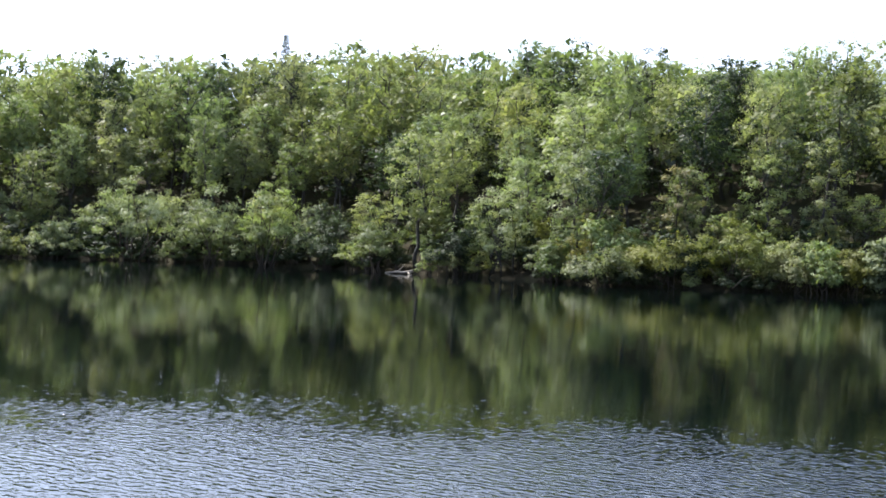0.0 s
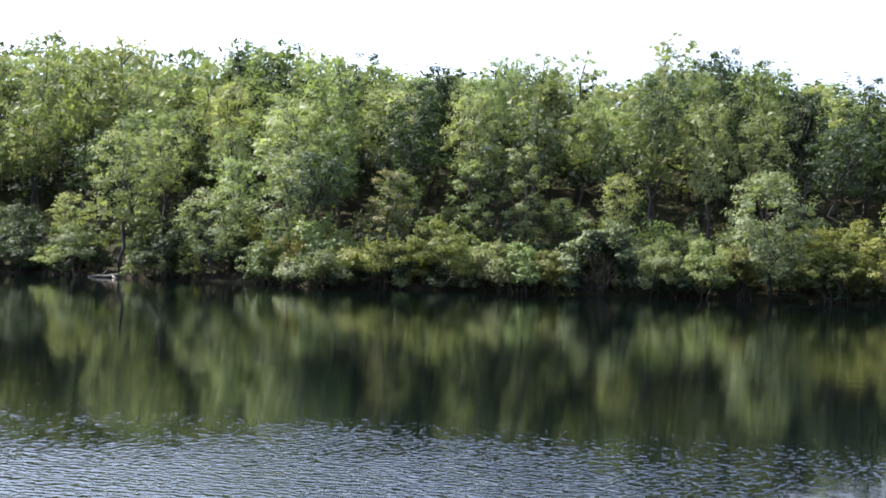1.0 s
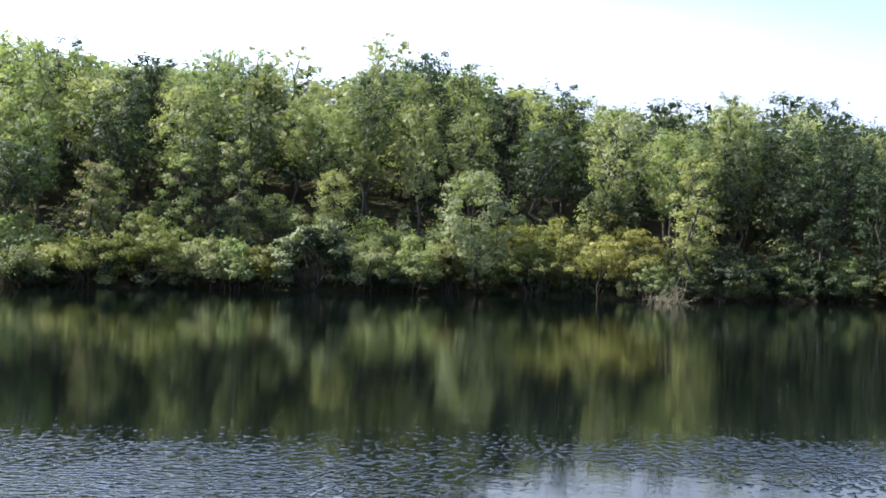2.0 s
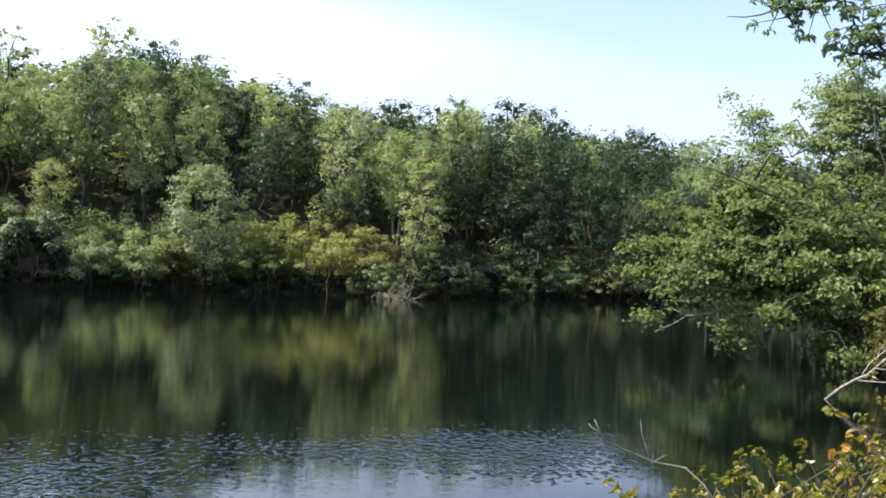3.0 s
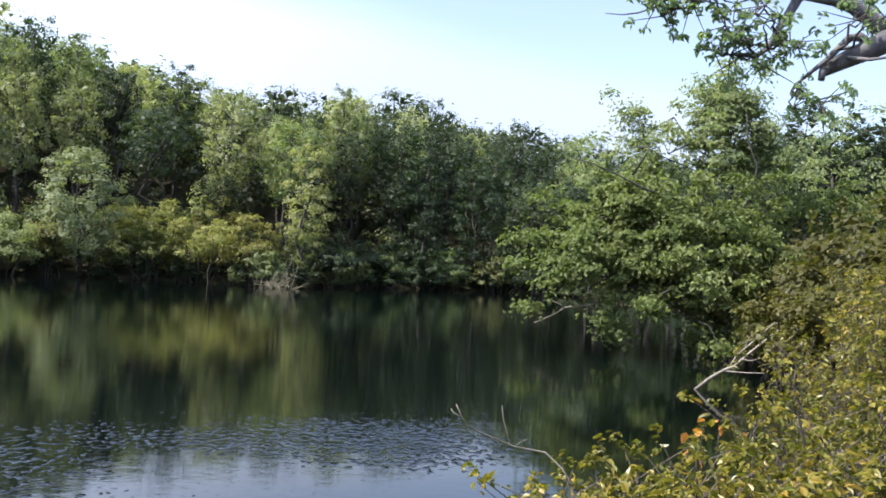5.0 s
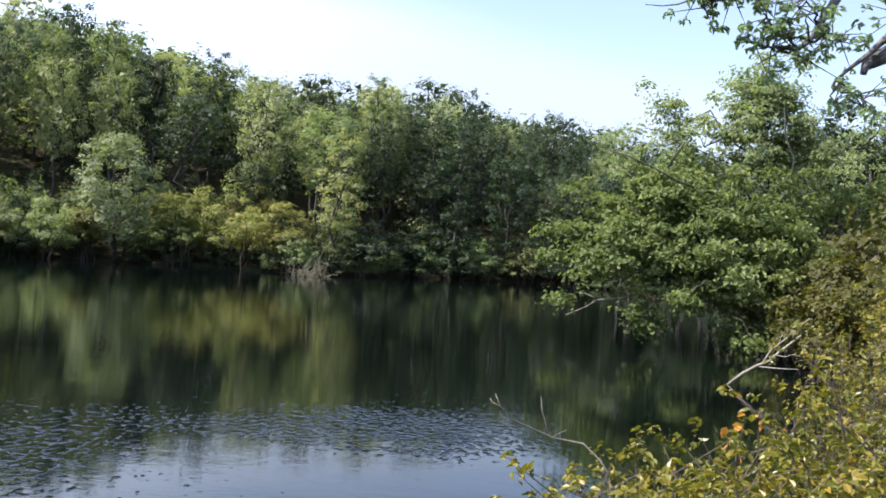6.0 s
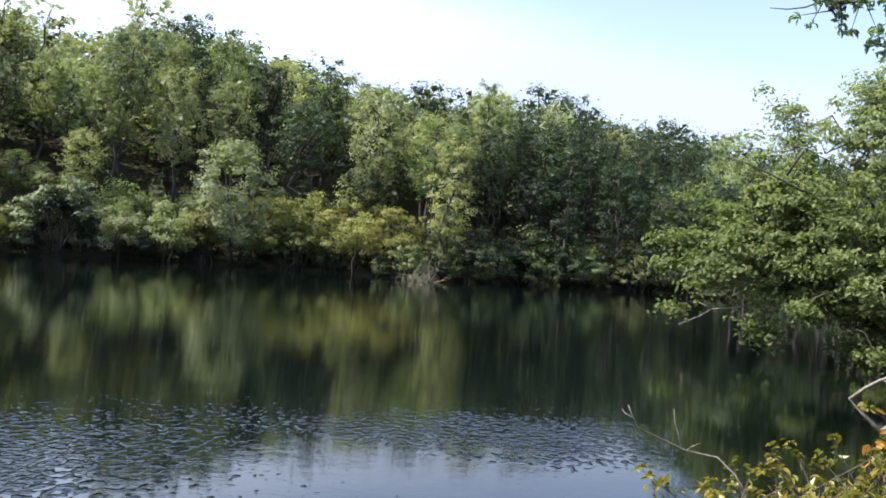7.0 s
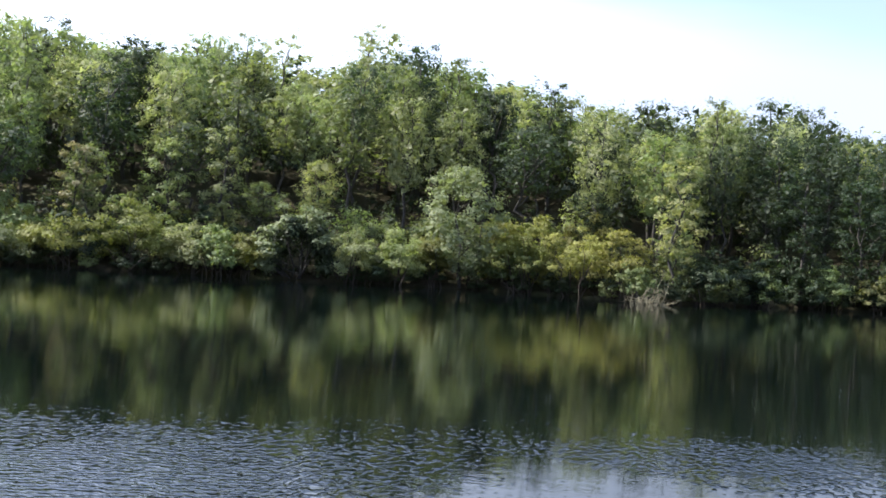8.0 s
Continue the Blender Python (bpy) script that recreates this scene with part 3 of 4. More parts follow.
for k, ob in enumerate(SLOPE):
    put(ob, *at(-39 + 5.1 * k, shore_r(-39 + 5.1 * k) + 3.2), 0.0, 0.8)


def plant_slope():
    """A second and third tier of sunlit shrubs where the bank climbs towards the wood."""
    rng = np.random.default_rng(29)
    for gap, step, size in ((2.4, 3.4, 0.72), (4.6, 3.6, 0.86), (7.0, 4.0, 1.0)):
        az = -76.0
        while az < 4:
            r = shore_r(az) + gap + rng.normal() * 0.5
            x, y = at(az, r)
            az += math.degrees(step * rng.uniform(0.7, 1.4) / r)
            if (gap < 4 and is_clear(x, y)) or (az > -7.5 and rng.random() < 0.5):
                continue
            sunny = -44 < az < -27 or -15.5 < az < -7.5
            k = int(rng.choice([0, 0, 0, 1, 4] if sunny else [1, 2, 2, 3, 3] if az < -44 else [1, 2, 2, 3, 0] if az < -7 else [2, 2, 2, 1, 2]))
            big = size * rng.uniform(0.75, 1.3)
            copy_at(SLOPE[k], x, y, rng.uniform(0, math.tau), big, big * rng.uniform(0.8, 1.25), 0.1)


plant_slope()


def plant_bank():
    """Low shrubs hanging over the waterline all along the far and right banks."""
    rng = np.random.default_rng(19)
    for (ax, ay), (bx, by) in zip(POND[1:33], POND[2:34]):
        n = max(1, int(math.hypot(bx - ax, by - ay) / 1.9))
        for i in range(n):
            t = (i + rng.uniform(0, 1)) / n
            x, y = ax + (bx - ax) * t, ay + (by - ay) * t
            if math.hypot(x, y) < 21 or is_clear(x, y):
                continue
            big = rng.uniform(0.42, 0.62)
            # chiefly the dark kind: shade along the waterline is put into leaf colour
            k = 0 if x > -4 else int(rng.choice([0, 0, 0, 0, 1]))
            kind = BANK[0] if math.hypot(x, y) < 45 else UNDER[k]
            copy_at(kind, x + rng.normal() * 0.2, y + (0.9 if y > 45 or x < -10 else 0.3) + rng.normal() * 0.2, rng.uniform(0, math.tau), big, big * rng.uniform(0.7, 1.1), 0.05)
            if x > 7.5 and y < 36:
                for off in (2.4, 6.0):
                    big = rng.uniform(0.9, 1.4)
                    copy_at(BANK[int(rng.integers(2))], x + off + rng.normal() * 0.5, y + rng.normal() * 0.6, rng.uniform(0, math.tau), big, big, 0.05)
            elif x > 7.5:
                # open wood under high crowns, its shade also put into the leaf colour
                for off in (1.0, 4.5, 8.5):
                    h = rng.uniform(7.0, 8.6)
                    copy_at(MASTERS[int(rng.choice([3, 4]))], x + off + rng.uniform(-0.6, 0.6), y + rng.normal() * 0.6, rng.uniform(0, math.tau), h / 9, h / 10, 0.1)
                for off, big in ((6.5, 1.2), (12.0, 1.7)):
                    copy_at(UNDER[0], x + off, y + rng.normal() * 0.5, rng.uniform(0, math.tau), big, big, 0.1)
    for az, r, big, k in ((18.2, 28, 0.9, 0), (19.5, 26, 0.9, 3), (20.5, 23, 0.8, 0), (21.5, 29, 1.0, 1), (22.5, 25, 1.0, 0), (24, 28, 1.1, 3), (25, 22, 1.0, 1), (17.4, 31, 0.8, 0), (23, 33, 1.3, 0), (26, 32, 1.3, 3), (20, 33, 1.1, 0), (24, 18, 0.8, 3), (26, 19, 1.0, 1)):
        x, y = at(az, r)
        copy_at(BANK[k % 2], x, y, az, big, big, 0.05)


plant_bank()

# --- trees and shrubs that stand out along the far waterline: heading, distance behind the waterline, top height, width
def shore_place(az, back):
    return at(az, shore_r(az) + back)


def single_tree(name, label, seed, az, back, top, width, crown_from, mat, **kw):
    x, y = shore_place(az, back)
    ob = make_tree(name, label, seed, top - gz(x, y), width, crown_from, mat, **kw)
    put(ob, x, y)
    return ob


def single_shrub(label, seed, az, back, top, width, mat, **kw):
    x, y = shore_place(az, back)
    ob = make_shrub("shrub", label, seed, top - gz(x, y), width, mat, **kw)
    put(ob, x, y, -radians(az))
    return ob


single_tree("maple_tree", "bright green young maple with a dark leaning trunk at the water", 21, -50.2, 2.0, 10.2, 5.4, 0.36, BRIGHT, clumps=39, per=126, lean=(-0.4, 0.4))
single_tree("willow", "pale grey-green rounded willow on the far bank", 22, -45.6, 1.6, 6.1, 4.6, 0.22, PALE, clumps=30, per=126, stems=4, leaf=0.13)
single_tree("maple_tree", "round-topped grey-green tree behind the shore shrubs", 23, -41.9, 5.0, 8.6, 4.6, 0.25, PALE, clumps=30, per=115)
single_tree("maple_tree", "small brownish green tree behind the shore shrubs", 24, -36.6, 4.0, 7.6, 2.9, 0.2, RUSSET, clumps=21, per=108)
single_tree("maple_tree", "small green tree behind the shore shrubs", 25, -32.3, 4.5, 8.2, 3.2, 0.2, GREEN, clumps=23, per=108)
single_tree("maple_tree", "narrow bright green tree behind the shore shrubs", 26, -29.4, 4.5, 9.3, 3.5, 0.22, BRIGHT, clumps=27, per=108)
single_tree("willow", "pale silvery young tree with forked trunks at the water", 27, -17.1, 1.4, 7.9, 6.0, 0.12, PALE, clumps=54, per=135, stems=3, leaf=0.14)
single_tree("oak_tree", "tall dark oak crown standing over the wood", 28, -15.6, 13, 14.3, 3.8, 0.45, DEEP_SHADED, clumps=36, per=162)
single_tree("maple_tree", "thin-trunked green tree beside the dead brush", 29, -5.6, 3.0, 9.0, 3.7, 0.25, GREEN, clumps=28, per=108)
# the next four have the cove's shade put into their leaf colour
single_tree("maple_tree", "full green tree close to the far waterline", 30, 0.6, 1.5, 9.6, 4.4, 0.12, DEEP_SHADED, clumps=32, per=108)
single_tree("maple_tree", "full tree close to the far waterline, leaf green darkened for shade", 31, 3.4, 2.0, 9.2, 4.4, 0.2, DEEP_SHADED, clumps=36, per=108)
single_tree("oak_tree", "leafy oak over the shaded cove, shade put into its leaf colour", 33, 5.6, 3.0, 9.0, 4.2, 0.24, DEEP_SHADED, clumps=36, per=108)
single_tree("oak_tree", "leafy oak over the shaded cove, shade put into its leaf colour", 34, 7.6, 3.5, 8.6, 4.2, 0.24, DEEP_SHADED, clumps=36, per=108)


def make_pine(az, back, el, width):
    rng = np.random.default_rng(32)
    x, y = shore_place(az, back)
    h = 2 + (shore_r(az) + back) * math.tan(radians(el)) - gz(x, y)
    root = new("pine_tree")
    tagged(root, "small dark pine standing up on the skyline", "tree")
    wood, crown = Geo(), Geo()
    wood.tube([(0, 0, -0.3), (0.05, 0, h * 0.5), (0, 0, h)], [0.16, 0.10, 0.015], 7)
    for z in np.linspace(h * 0.35, h * 0.99, 30):
        reach = width * 0.5 * (1.04 - z / h) / 0.65 + 0.10
        for k in range(6):
            a = rng.uniform(0, math.tau)
            tip = np.array([math.cos(a) * reach, math.sin(a) * reach, z + reach * 0.15])
            wood.tube([(0, 0, z), tip], [0.025, 0.008], 4, False)
            clump(crown, tip * np.array([0.6, 0.6, 1]), (reach * 0.5 + 0.05, reach * 0.5 + 0.05, 0.34), 26, 0.16, rng, False, 0.4, three=True)
    part("trunk", wood, BARK, root, smooth_faces=True)
    part("crown", crown, DEEP_SHADED, root)
    put(root, x, y)


make_pine(-57.3, 24, 10.5, 3.4)


for k, (az, el, back, width, mat) in enumerate([(-19.3, 11.1, 15, 5.0, DEEP_SHADED), (-17.6, 10.6, 17, 4.6, GREEN), (-26.6, 11.1, 16, 4.6, BRIGHT), (-28.6, 10.9, 18, 4.6, GREEN), (-31.3, 10.7, 20, 4.0, GREEN), (-4.0, 9.1, 14, 3.6, GREEN),
                                                (-12.4, 9.5, 16, 3.8, DEEP_SHADED), (-44.6, 11.1, 22, 4.8, GREEN), (-38.0, 10.8, 20, 4.4, DEEP_SHADED), (-50.3, 10.8, 22, 4.8, GREEN), (-64.0, 9.3, 24, 4.6, BRIGHT), (-21.4, 9.9, 17, 4.0, BRIGHT), (-62.3, 8.9, 14, 5.0, GREEN), (-60.8, 9.2, 19, 5.0, DEEP_SHADED), (-66.0, 8.6, 17, 5.0, GREEN), (-69.0, 8.2, 16, 5.0, GREEN), (-57.0, 9.6, 20, 5.0, DEEP_SHADED), (-53.5, 10.0, 18, 5.0, GREEN)]):
    single_tree("oak_tree", "tall oak standing up on the skyline of the far wood", 330 + k, az, back, 2 + (shore_r(az) + back) * math.tan(radians(el)), width, 0.42, mat, clumps=30, per=90)

# shrubs in shaded spots get a leaf colour darkened for that shade
SHRUBS = [
    ("low bright green shrub at the far waterline", -68.5, 0.3, 2.6, 4.0, BRIGHT), ("low bright green shrub at the far waterline", -71.5, 0.3, 2.6, 4.2, GREEN),
    ("rounded pale green shrub over the water", -64.8, 0.8, 7.0, 6.2, PALE), ("rounded grey-green shrub over the water", -61.0, 0.8, 6.2, 5.6, PALE),
    ("rounded green shrub over the water", -58.0, 0.6, 6.2, 5.4, GREEN), ("dark green shrub over the water", -55.0, 0.8, 4.2, 4.4, DEEP_SHADED),
    ("bright yellow-green shrub at the far waterline", -52.3, 0.7, 5.0, 4.4, BRIGHT), ("shrub at the waterline, leaf colour darkened for shade", -48.2, 0.7, 3.2, 3.6, DEEP_SHADED),
    ("green shrub at the far waterline", -43.3, 0.6, 3.2, 3.4, GREEN),
    ("low bright green shrub spreading over the water", -40.4, 0.5, 2.3, 4.4, BRIGHT), ("bright green shrub on the far bank", -37.2, 0.9, 3.0, 4.6, YELLOW),
    ("rounded bright green shrub on the far bank", -34.0, 1.2, 4.0, 4.4, YELLOW), ("low yellow-green shrub on the far bank", -31.0, 0.6, 2.8, 4.0, BRIGHT),
    ("low yellow-green shrub on the far bank", -28.2, 0.6, 2.7, 3.8, YELLOW),
    ("green shrub over the far waterline", -22.6, 0.5, 3.6, 3.6, BRIGHT), ("green shrub over the far waterline", -20.2, 0.6, 3.7, 4.0, GREEN),
    ("olive shrub over the far waterline", -18.2, 0.8, 3.6, 3.2, YELLOW),
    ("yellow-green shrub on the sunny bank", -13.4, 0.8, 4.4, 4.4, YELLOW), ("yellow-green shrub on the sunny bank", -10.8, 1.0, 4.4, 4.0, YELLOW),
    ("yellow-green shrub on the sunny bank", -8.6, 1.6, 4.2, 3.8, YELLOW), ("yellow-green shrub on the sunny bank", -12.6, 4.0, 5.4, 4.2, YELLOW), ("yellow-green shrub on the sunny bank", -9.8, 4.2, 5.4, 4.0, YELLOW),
    ("olive shrub on the sunny bank", -14.4, 3.6, 5.0, 3.8, YELLOW), ("shrub at the waterline, leaf colour darkened for shade", -4.2, 0.8, 3.2, 3.6, DEEP_SHADED),
    ("green shrub at the waterline, leaf colour darkened for shade", -1.6, 0.8, 3.0, 3.8, DEEP_SHADED), ("green shrub at the far waterline", 1.8, 0.5, 3.0, 3.6, GREEN),
    ("green shrub at the waterline, leaf colour darkened for shade", 5.4, 0.8, 3.2, 4.6, DEEP_SHADED), ("green shrub at the waterline, leaf colour darkened for shade", 8.4, 1.0, 3.6, 5.0, DEEP_SHADED),
]
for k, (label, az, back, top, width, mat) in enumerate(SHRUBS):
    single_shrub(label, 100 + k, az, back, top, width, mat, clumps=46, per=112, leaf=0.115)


def make_hollow_shrub():
    """A round shrub arching over a hollow open to the water, shade in leaf colour."""
    rng = np.random.default_rng(151)
    root = new("shrub")
    tagged(root, "large round shrub at the water, pale leaves for its lit side, dark ones for its shaded hollow", "shrub")
    x, y = shore_place(-25.3, 0.4)
    put(root, x, y, radians(25.3))
    crown, back, wood = Geo(), Geo(), Geo()
    for c in range(60):
        # lit side and uneven top put in as pale leaves, lower front left open
        a = math.pi * (0.02 + 0.78 * rng.uniform(0, 1) ** 1.35)
        ring = rng.uniform(0.72, 1.22) * (1.1 if a < 1.2 else 0.95)
        tip = np.array([-math.cos(a) * 2.0 * ring, rng.uniform(-1.2, 0.6), 0.5 + math.sin(a) * 3.4 * ring])
        if tip[0] > -0.9 and tip[2] < 2.3:
            continue
        s = rng.uniform(0.28, 0.62)
        clump(crown, tip, (s, s, s * rng.uniform(0.55, 0.9)), 90, 0.16, rng, False, 0.85, core=5, three=True, out=(-math.cos(a), -0.3, math.sin(a)))
        if c % 4 == 0:
            wood.tube(bent((rng.normal() * 0.3, 0.9, -0.2), tip, 5, 0.15, rng), np.linspace(0.06, 0.015, 5), 5, False)
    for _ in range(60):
        # a thick roof and back that keep the light out, coloured dark as shaded
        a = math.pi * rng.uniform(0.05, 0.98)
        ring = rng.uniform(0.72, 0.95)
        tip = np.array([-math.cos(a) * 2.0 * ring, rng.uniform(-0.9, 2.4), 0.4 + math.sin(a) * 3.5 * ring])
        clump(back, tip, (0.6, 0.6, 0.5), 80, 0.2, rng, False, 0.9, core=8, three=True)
    # dark-coloured leaves standing for the shade deep in the hollow
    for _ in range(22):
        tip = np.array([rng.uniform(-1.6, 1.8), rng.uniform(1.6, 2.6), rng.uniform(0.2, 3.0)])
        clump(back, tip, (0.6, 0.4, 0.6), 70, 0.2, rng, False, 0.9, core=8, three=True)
    part("stem", wood, BARK, root, smooth_faces=True)
    part("crown", crown, PALE, root)
    part("inner_foliage", back, DEEP_SHADED, root, "inner leaves coloured dark for the shade of the hollow")


make_hollow_shrub()


# --- dead brush at the waterline
def make_brush():
    rng = np.random.default_rng(77)
    root = new("dead_brush")
    tagged(root, "heap of pale dead brush standing in the far shallows", "brush")
    g = Geo()
    for _ in range(46):
        a = rng.uniform(0, math.tau)
        foot = (rng.normal() * 0.45, rng.normal() * 0.3, -0.1)
        tip = (foot[0] + math.cos(a) * rng.uniform(0.3, 1.1), foot[1] + math.sin(a) * 0.5, rng.uniform(0.1, 0.45) if rng.random() < 0.7 else rng.uniform(0.5, 0.95))
        g.tube(bent(foot, tip, 5, 0.35, rng), [0.026, 0.022, 0.018, 0.013, 0.006], 4, False)
    # arching stems that bow back to the water
    for _ in range(7):
        x, w, h = rng.uniform(-0.7, 0.5), rng.uniform(0.5, 1.0), rng.uniform(0.5, 1.1)
        g.tube([(x + w * u, 0.2 * rng.normal() * 0.3, -0.05 + h * math.sin(math.pi * u * 0.8)) for u in np.linspace(0, 1, 7)], np.linspace(0.028, 0.008, 7), 5, False)
    for k in range(4):
        x = 0.3 + k * 0.17
        g.tube(bent((x, 0.2, -0.1), (x + rng.normal() * 0.25, 0.3, 1.2 + rng.uniform(0, 0.9)), 5, 0.10, rng), [0.03, 0.026, 0.022, 0.016, 0.008], 5, False)
    part("stem", g, STRAW, root)
    x, y = at(-6.9, shore_r(-6.9) - 0.9)
    root.location = (x, y, 0)


make_brush()


# --- right bank: tree leaning out over the water
def sight(az, el, r):
    x, y = at(az, r)
    return (x, y, 2 + r * math.tan(radians(el)))


def make_leaning_tree(name, label, seed, foot, trunk_to, lobes, mat, leaf, per, size, girth, each=6, sway=0.55, core=0):
    """A spreading tree: a limb to each lobe (heading, height in degrees, distance), leafy round its outer half."""
    rng = np.random.default_rng(seed)
    root = new(name)
    tagged(root, label, "tree")
    x0, y0 = foot
    z0 = gz(x0, y0)
    root.location = (x0, y0, z0)
    o = np.array([x0, y0, z0])
    crown = Geo()
    p = bent((0, 0, -0.3), np.array(trunk_to) - o, 8, 0.08, rng)
    trunk = Geo()
    trunk.tube(p, np.linspace(girth, girth * 0.35, 8), 8)
    part("trunk", trunk, BARK, root, smooth_faces=True)
    for lobe in lobes:
        end = np.array(sight(*lobe)) - o
        start = int(np.clip(np.argmin(np.linalg.norm(p - (end * 0.55 + p[5] * 0.45), axis=1)), 2, 7))
        q = bent(p[start], end, 7, 0.14, rng)
        wood = Geo()
        wood.tube(q, np.linspace(girth * 0.32, girth * 0.06, 7), 5)
        for j in range(each):
            t = rng.uniform(0.5, 1.0)
            k = min(int(t * 6), 5)
            c = q[k] + (q[k + 1] - q[k]) * (t * 6 - k) + rng.normal(size=3) * sway * size * np.array([1, 1, 0.75])
            s = rng.uniform(0.32, 0.72) * size
            way = np.array([c[0] - p[-1][0], c[1] - p[-1][1], 0.6 * (c[2] - p[4][2])])
            way /= max(np.linalg.norm(way), 1e-6)
            clump(crown, c, (s, s, s * rng.uniform(0.5, 0.85)), int(per * rng.uniform(0.6, 1.3)), leaf, rng, True, ratio=0.62, up=0.42, shell=0.1, core=core, core_size=0.28, out=way, loose=0.42)
            wood.tube(bent(q[k], c, 4, 0.15, rng), [girth * 0.09, girth * 0.07, girth * 0.05, girth * 0.03], 4, False)
        part("limb", wood, BARK, root, smooth_faces=True)
    part("crown", crown, mat, root)
    return root


leaning = make_leaning_tree("maple_tree", "leafy green maple leaning out low over the water", 41, (10.0, 27.0), (6.6, 27.0, 3.4),
                  [(6.7, 0.3, 27), (7.6, -0.6, 26.5), (8.7, -0.8, 26), (8.0, 1.2, 27), (9.5, 2.5, 27), (9.2, 0.5, 26), (10.5, -1.2, 26.5), (11.5, 0.8, 26), (12.2, -1.4, 26.5),
                   (13.5, -1.2, 26), (13.0, 1.5, 26.5), (11.0, 3.2, 27), (9.6, 4.3, 28), (12.8, 3.8, 28), (14.5, 0.0, 26),
                   (15.5, 1.5, 26), (15.0, 3.6, 27), (17.0, 2.0, 27), (17.5, 4.2, 28), (18.5, 0.6, 27), (15.0, -1.6, 26.5), (16.6, -0.6, 27), (9.4, -1.1, 25.5), (11.2, -1.5, 25.5), (12.8, -1.8, 25.2), (14.2, -1.6, 25.4), (16.0, -1.5, 26)],
                  MAPLE, 0.135, 120, 0.95, 0.17, each=9, core=10)
for line in ([(8.3, 5.8, 25.6), (9.5, 5.5, 25.6), (10.7, 5.0, 25.8), (12.2, 4.3, 26.0), (13.9, 3.8, 26.4)], [(11.3, 6.45, 25.6), (12.42, 6.5, 25.6), (12.2, 6.2, 25.6), (11.5, 5.0, 25.8)],
             [(17.1, 8.3, 28.0), (17.25, 6.9, 28.0), (17.75, 5.7, 28.0), (17.6, 4.3, 28.0), (16.9, 3.0, 27.6)]):
    g = Geo()
    g.tube([np.array(sight(*q)) - np.array(leaning.location) for q in line], np.linspace(0.012, 0.03, len(line)), 5)
    part("branch", g, BARK, leaning, smooth_faces=True)
make_leaning_tree("maple_tree", "airy upright young maple behind the leaning one", 42, (9.6, 29.6), (8.6, 29.6, 5.6),
                  [(9.3, 6.3, 29), (10.2, 7.0, 29), (10.9, 8.2, 29), (11.9, 6.2, 29), (11.0, 5.2, 29), (8.8, 5.3, 28.5), (15.0, 8.6, 29.5), (14.3, 7.5, 29.5), (16.0, 9.9, 29.5), (15.0, 9.6, 29.2), (16.9, 10.2, 29.5), (17.7, 9.6, 29.5), (18.6, 8.0, 29.5), (16.5, 7.2, 29), (18.9, 6.2, 29.5), (14.8, 6.0, 29), (17.8, 5.6, 29), (15.7, 10.3, 29.5), (16.3, 9.0, 29.2), (17.3, 8.6, 29.4), (15.6, 8.0, 29), (17.9, 7.2, 29.3), (16.9, 6.4, 29), (16.8, 10.6, 29.4)],
                  YOUNG, 0.11, 80, 0.85, 0.09, 8, 0.45)
make_leaning_tree("maple_tree", "pale airy tree behind the bank shrubs", 43, (13.4, 33), (12.9, 33, 5.4),
                  [(20.4, 7.4, 34), (21.3, 8.1, 34), (22.3, 6.6, 34), (21.0, 5.8, 34), (23.2, 5.0, 34), (20.2, 5.0, 34)],
                  YOUNG, 0.11, 48, 0.95, 0.09, 5)
make_leaning_tree("maple_tree", "dark green bushy tree on the bank behind the shrubs", 44, (13.2, 30), (12.6, 30, 3.6),
                  [(20.0, 3.2, 31), (20.6, 1.4, 30), (22.0, 3.0, 31), (19.2, 2.0, 30), (22.6, 1.2, 30), (24.0, 2.6, 31), (18.4, 3.4, 31), (21.2, 4.4, 31), (23.4, 4.0, 32), (19.4, -0.2, 29), (21.5, -0.4, 29), (17.6, -0.8, 29)],
                  MAPLE, 0.14, 80, 1.1, 0.12)


# --- near bank: huckleberry shrubs
def leaf_mesh(length, wide, mat):
    g = Geo()
    t = length
    g.add([(0, 0, 0), (0.30 * t, wide * t, 0.05 * t), (0.66 * t, 0.8 * wide * t, 0.04 * t), (t, 0, -0.10 * t), (0.66 * t, -0.8 * wide * t, 0.04 * t), (0.30 * t, -wide * t, 0.05 * t), (0.45 * t, 0, -0.01 * t)],
          [(0, 6, 1), (1, 6, 2), (2, 6, 3), (3, 6, 4), (4, 6, 5), (5, 6, 0)])
    return g.mesh("leaf", mat)


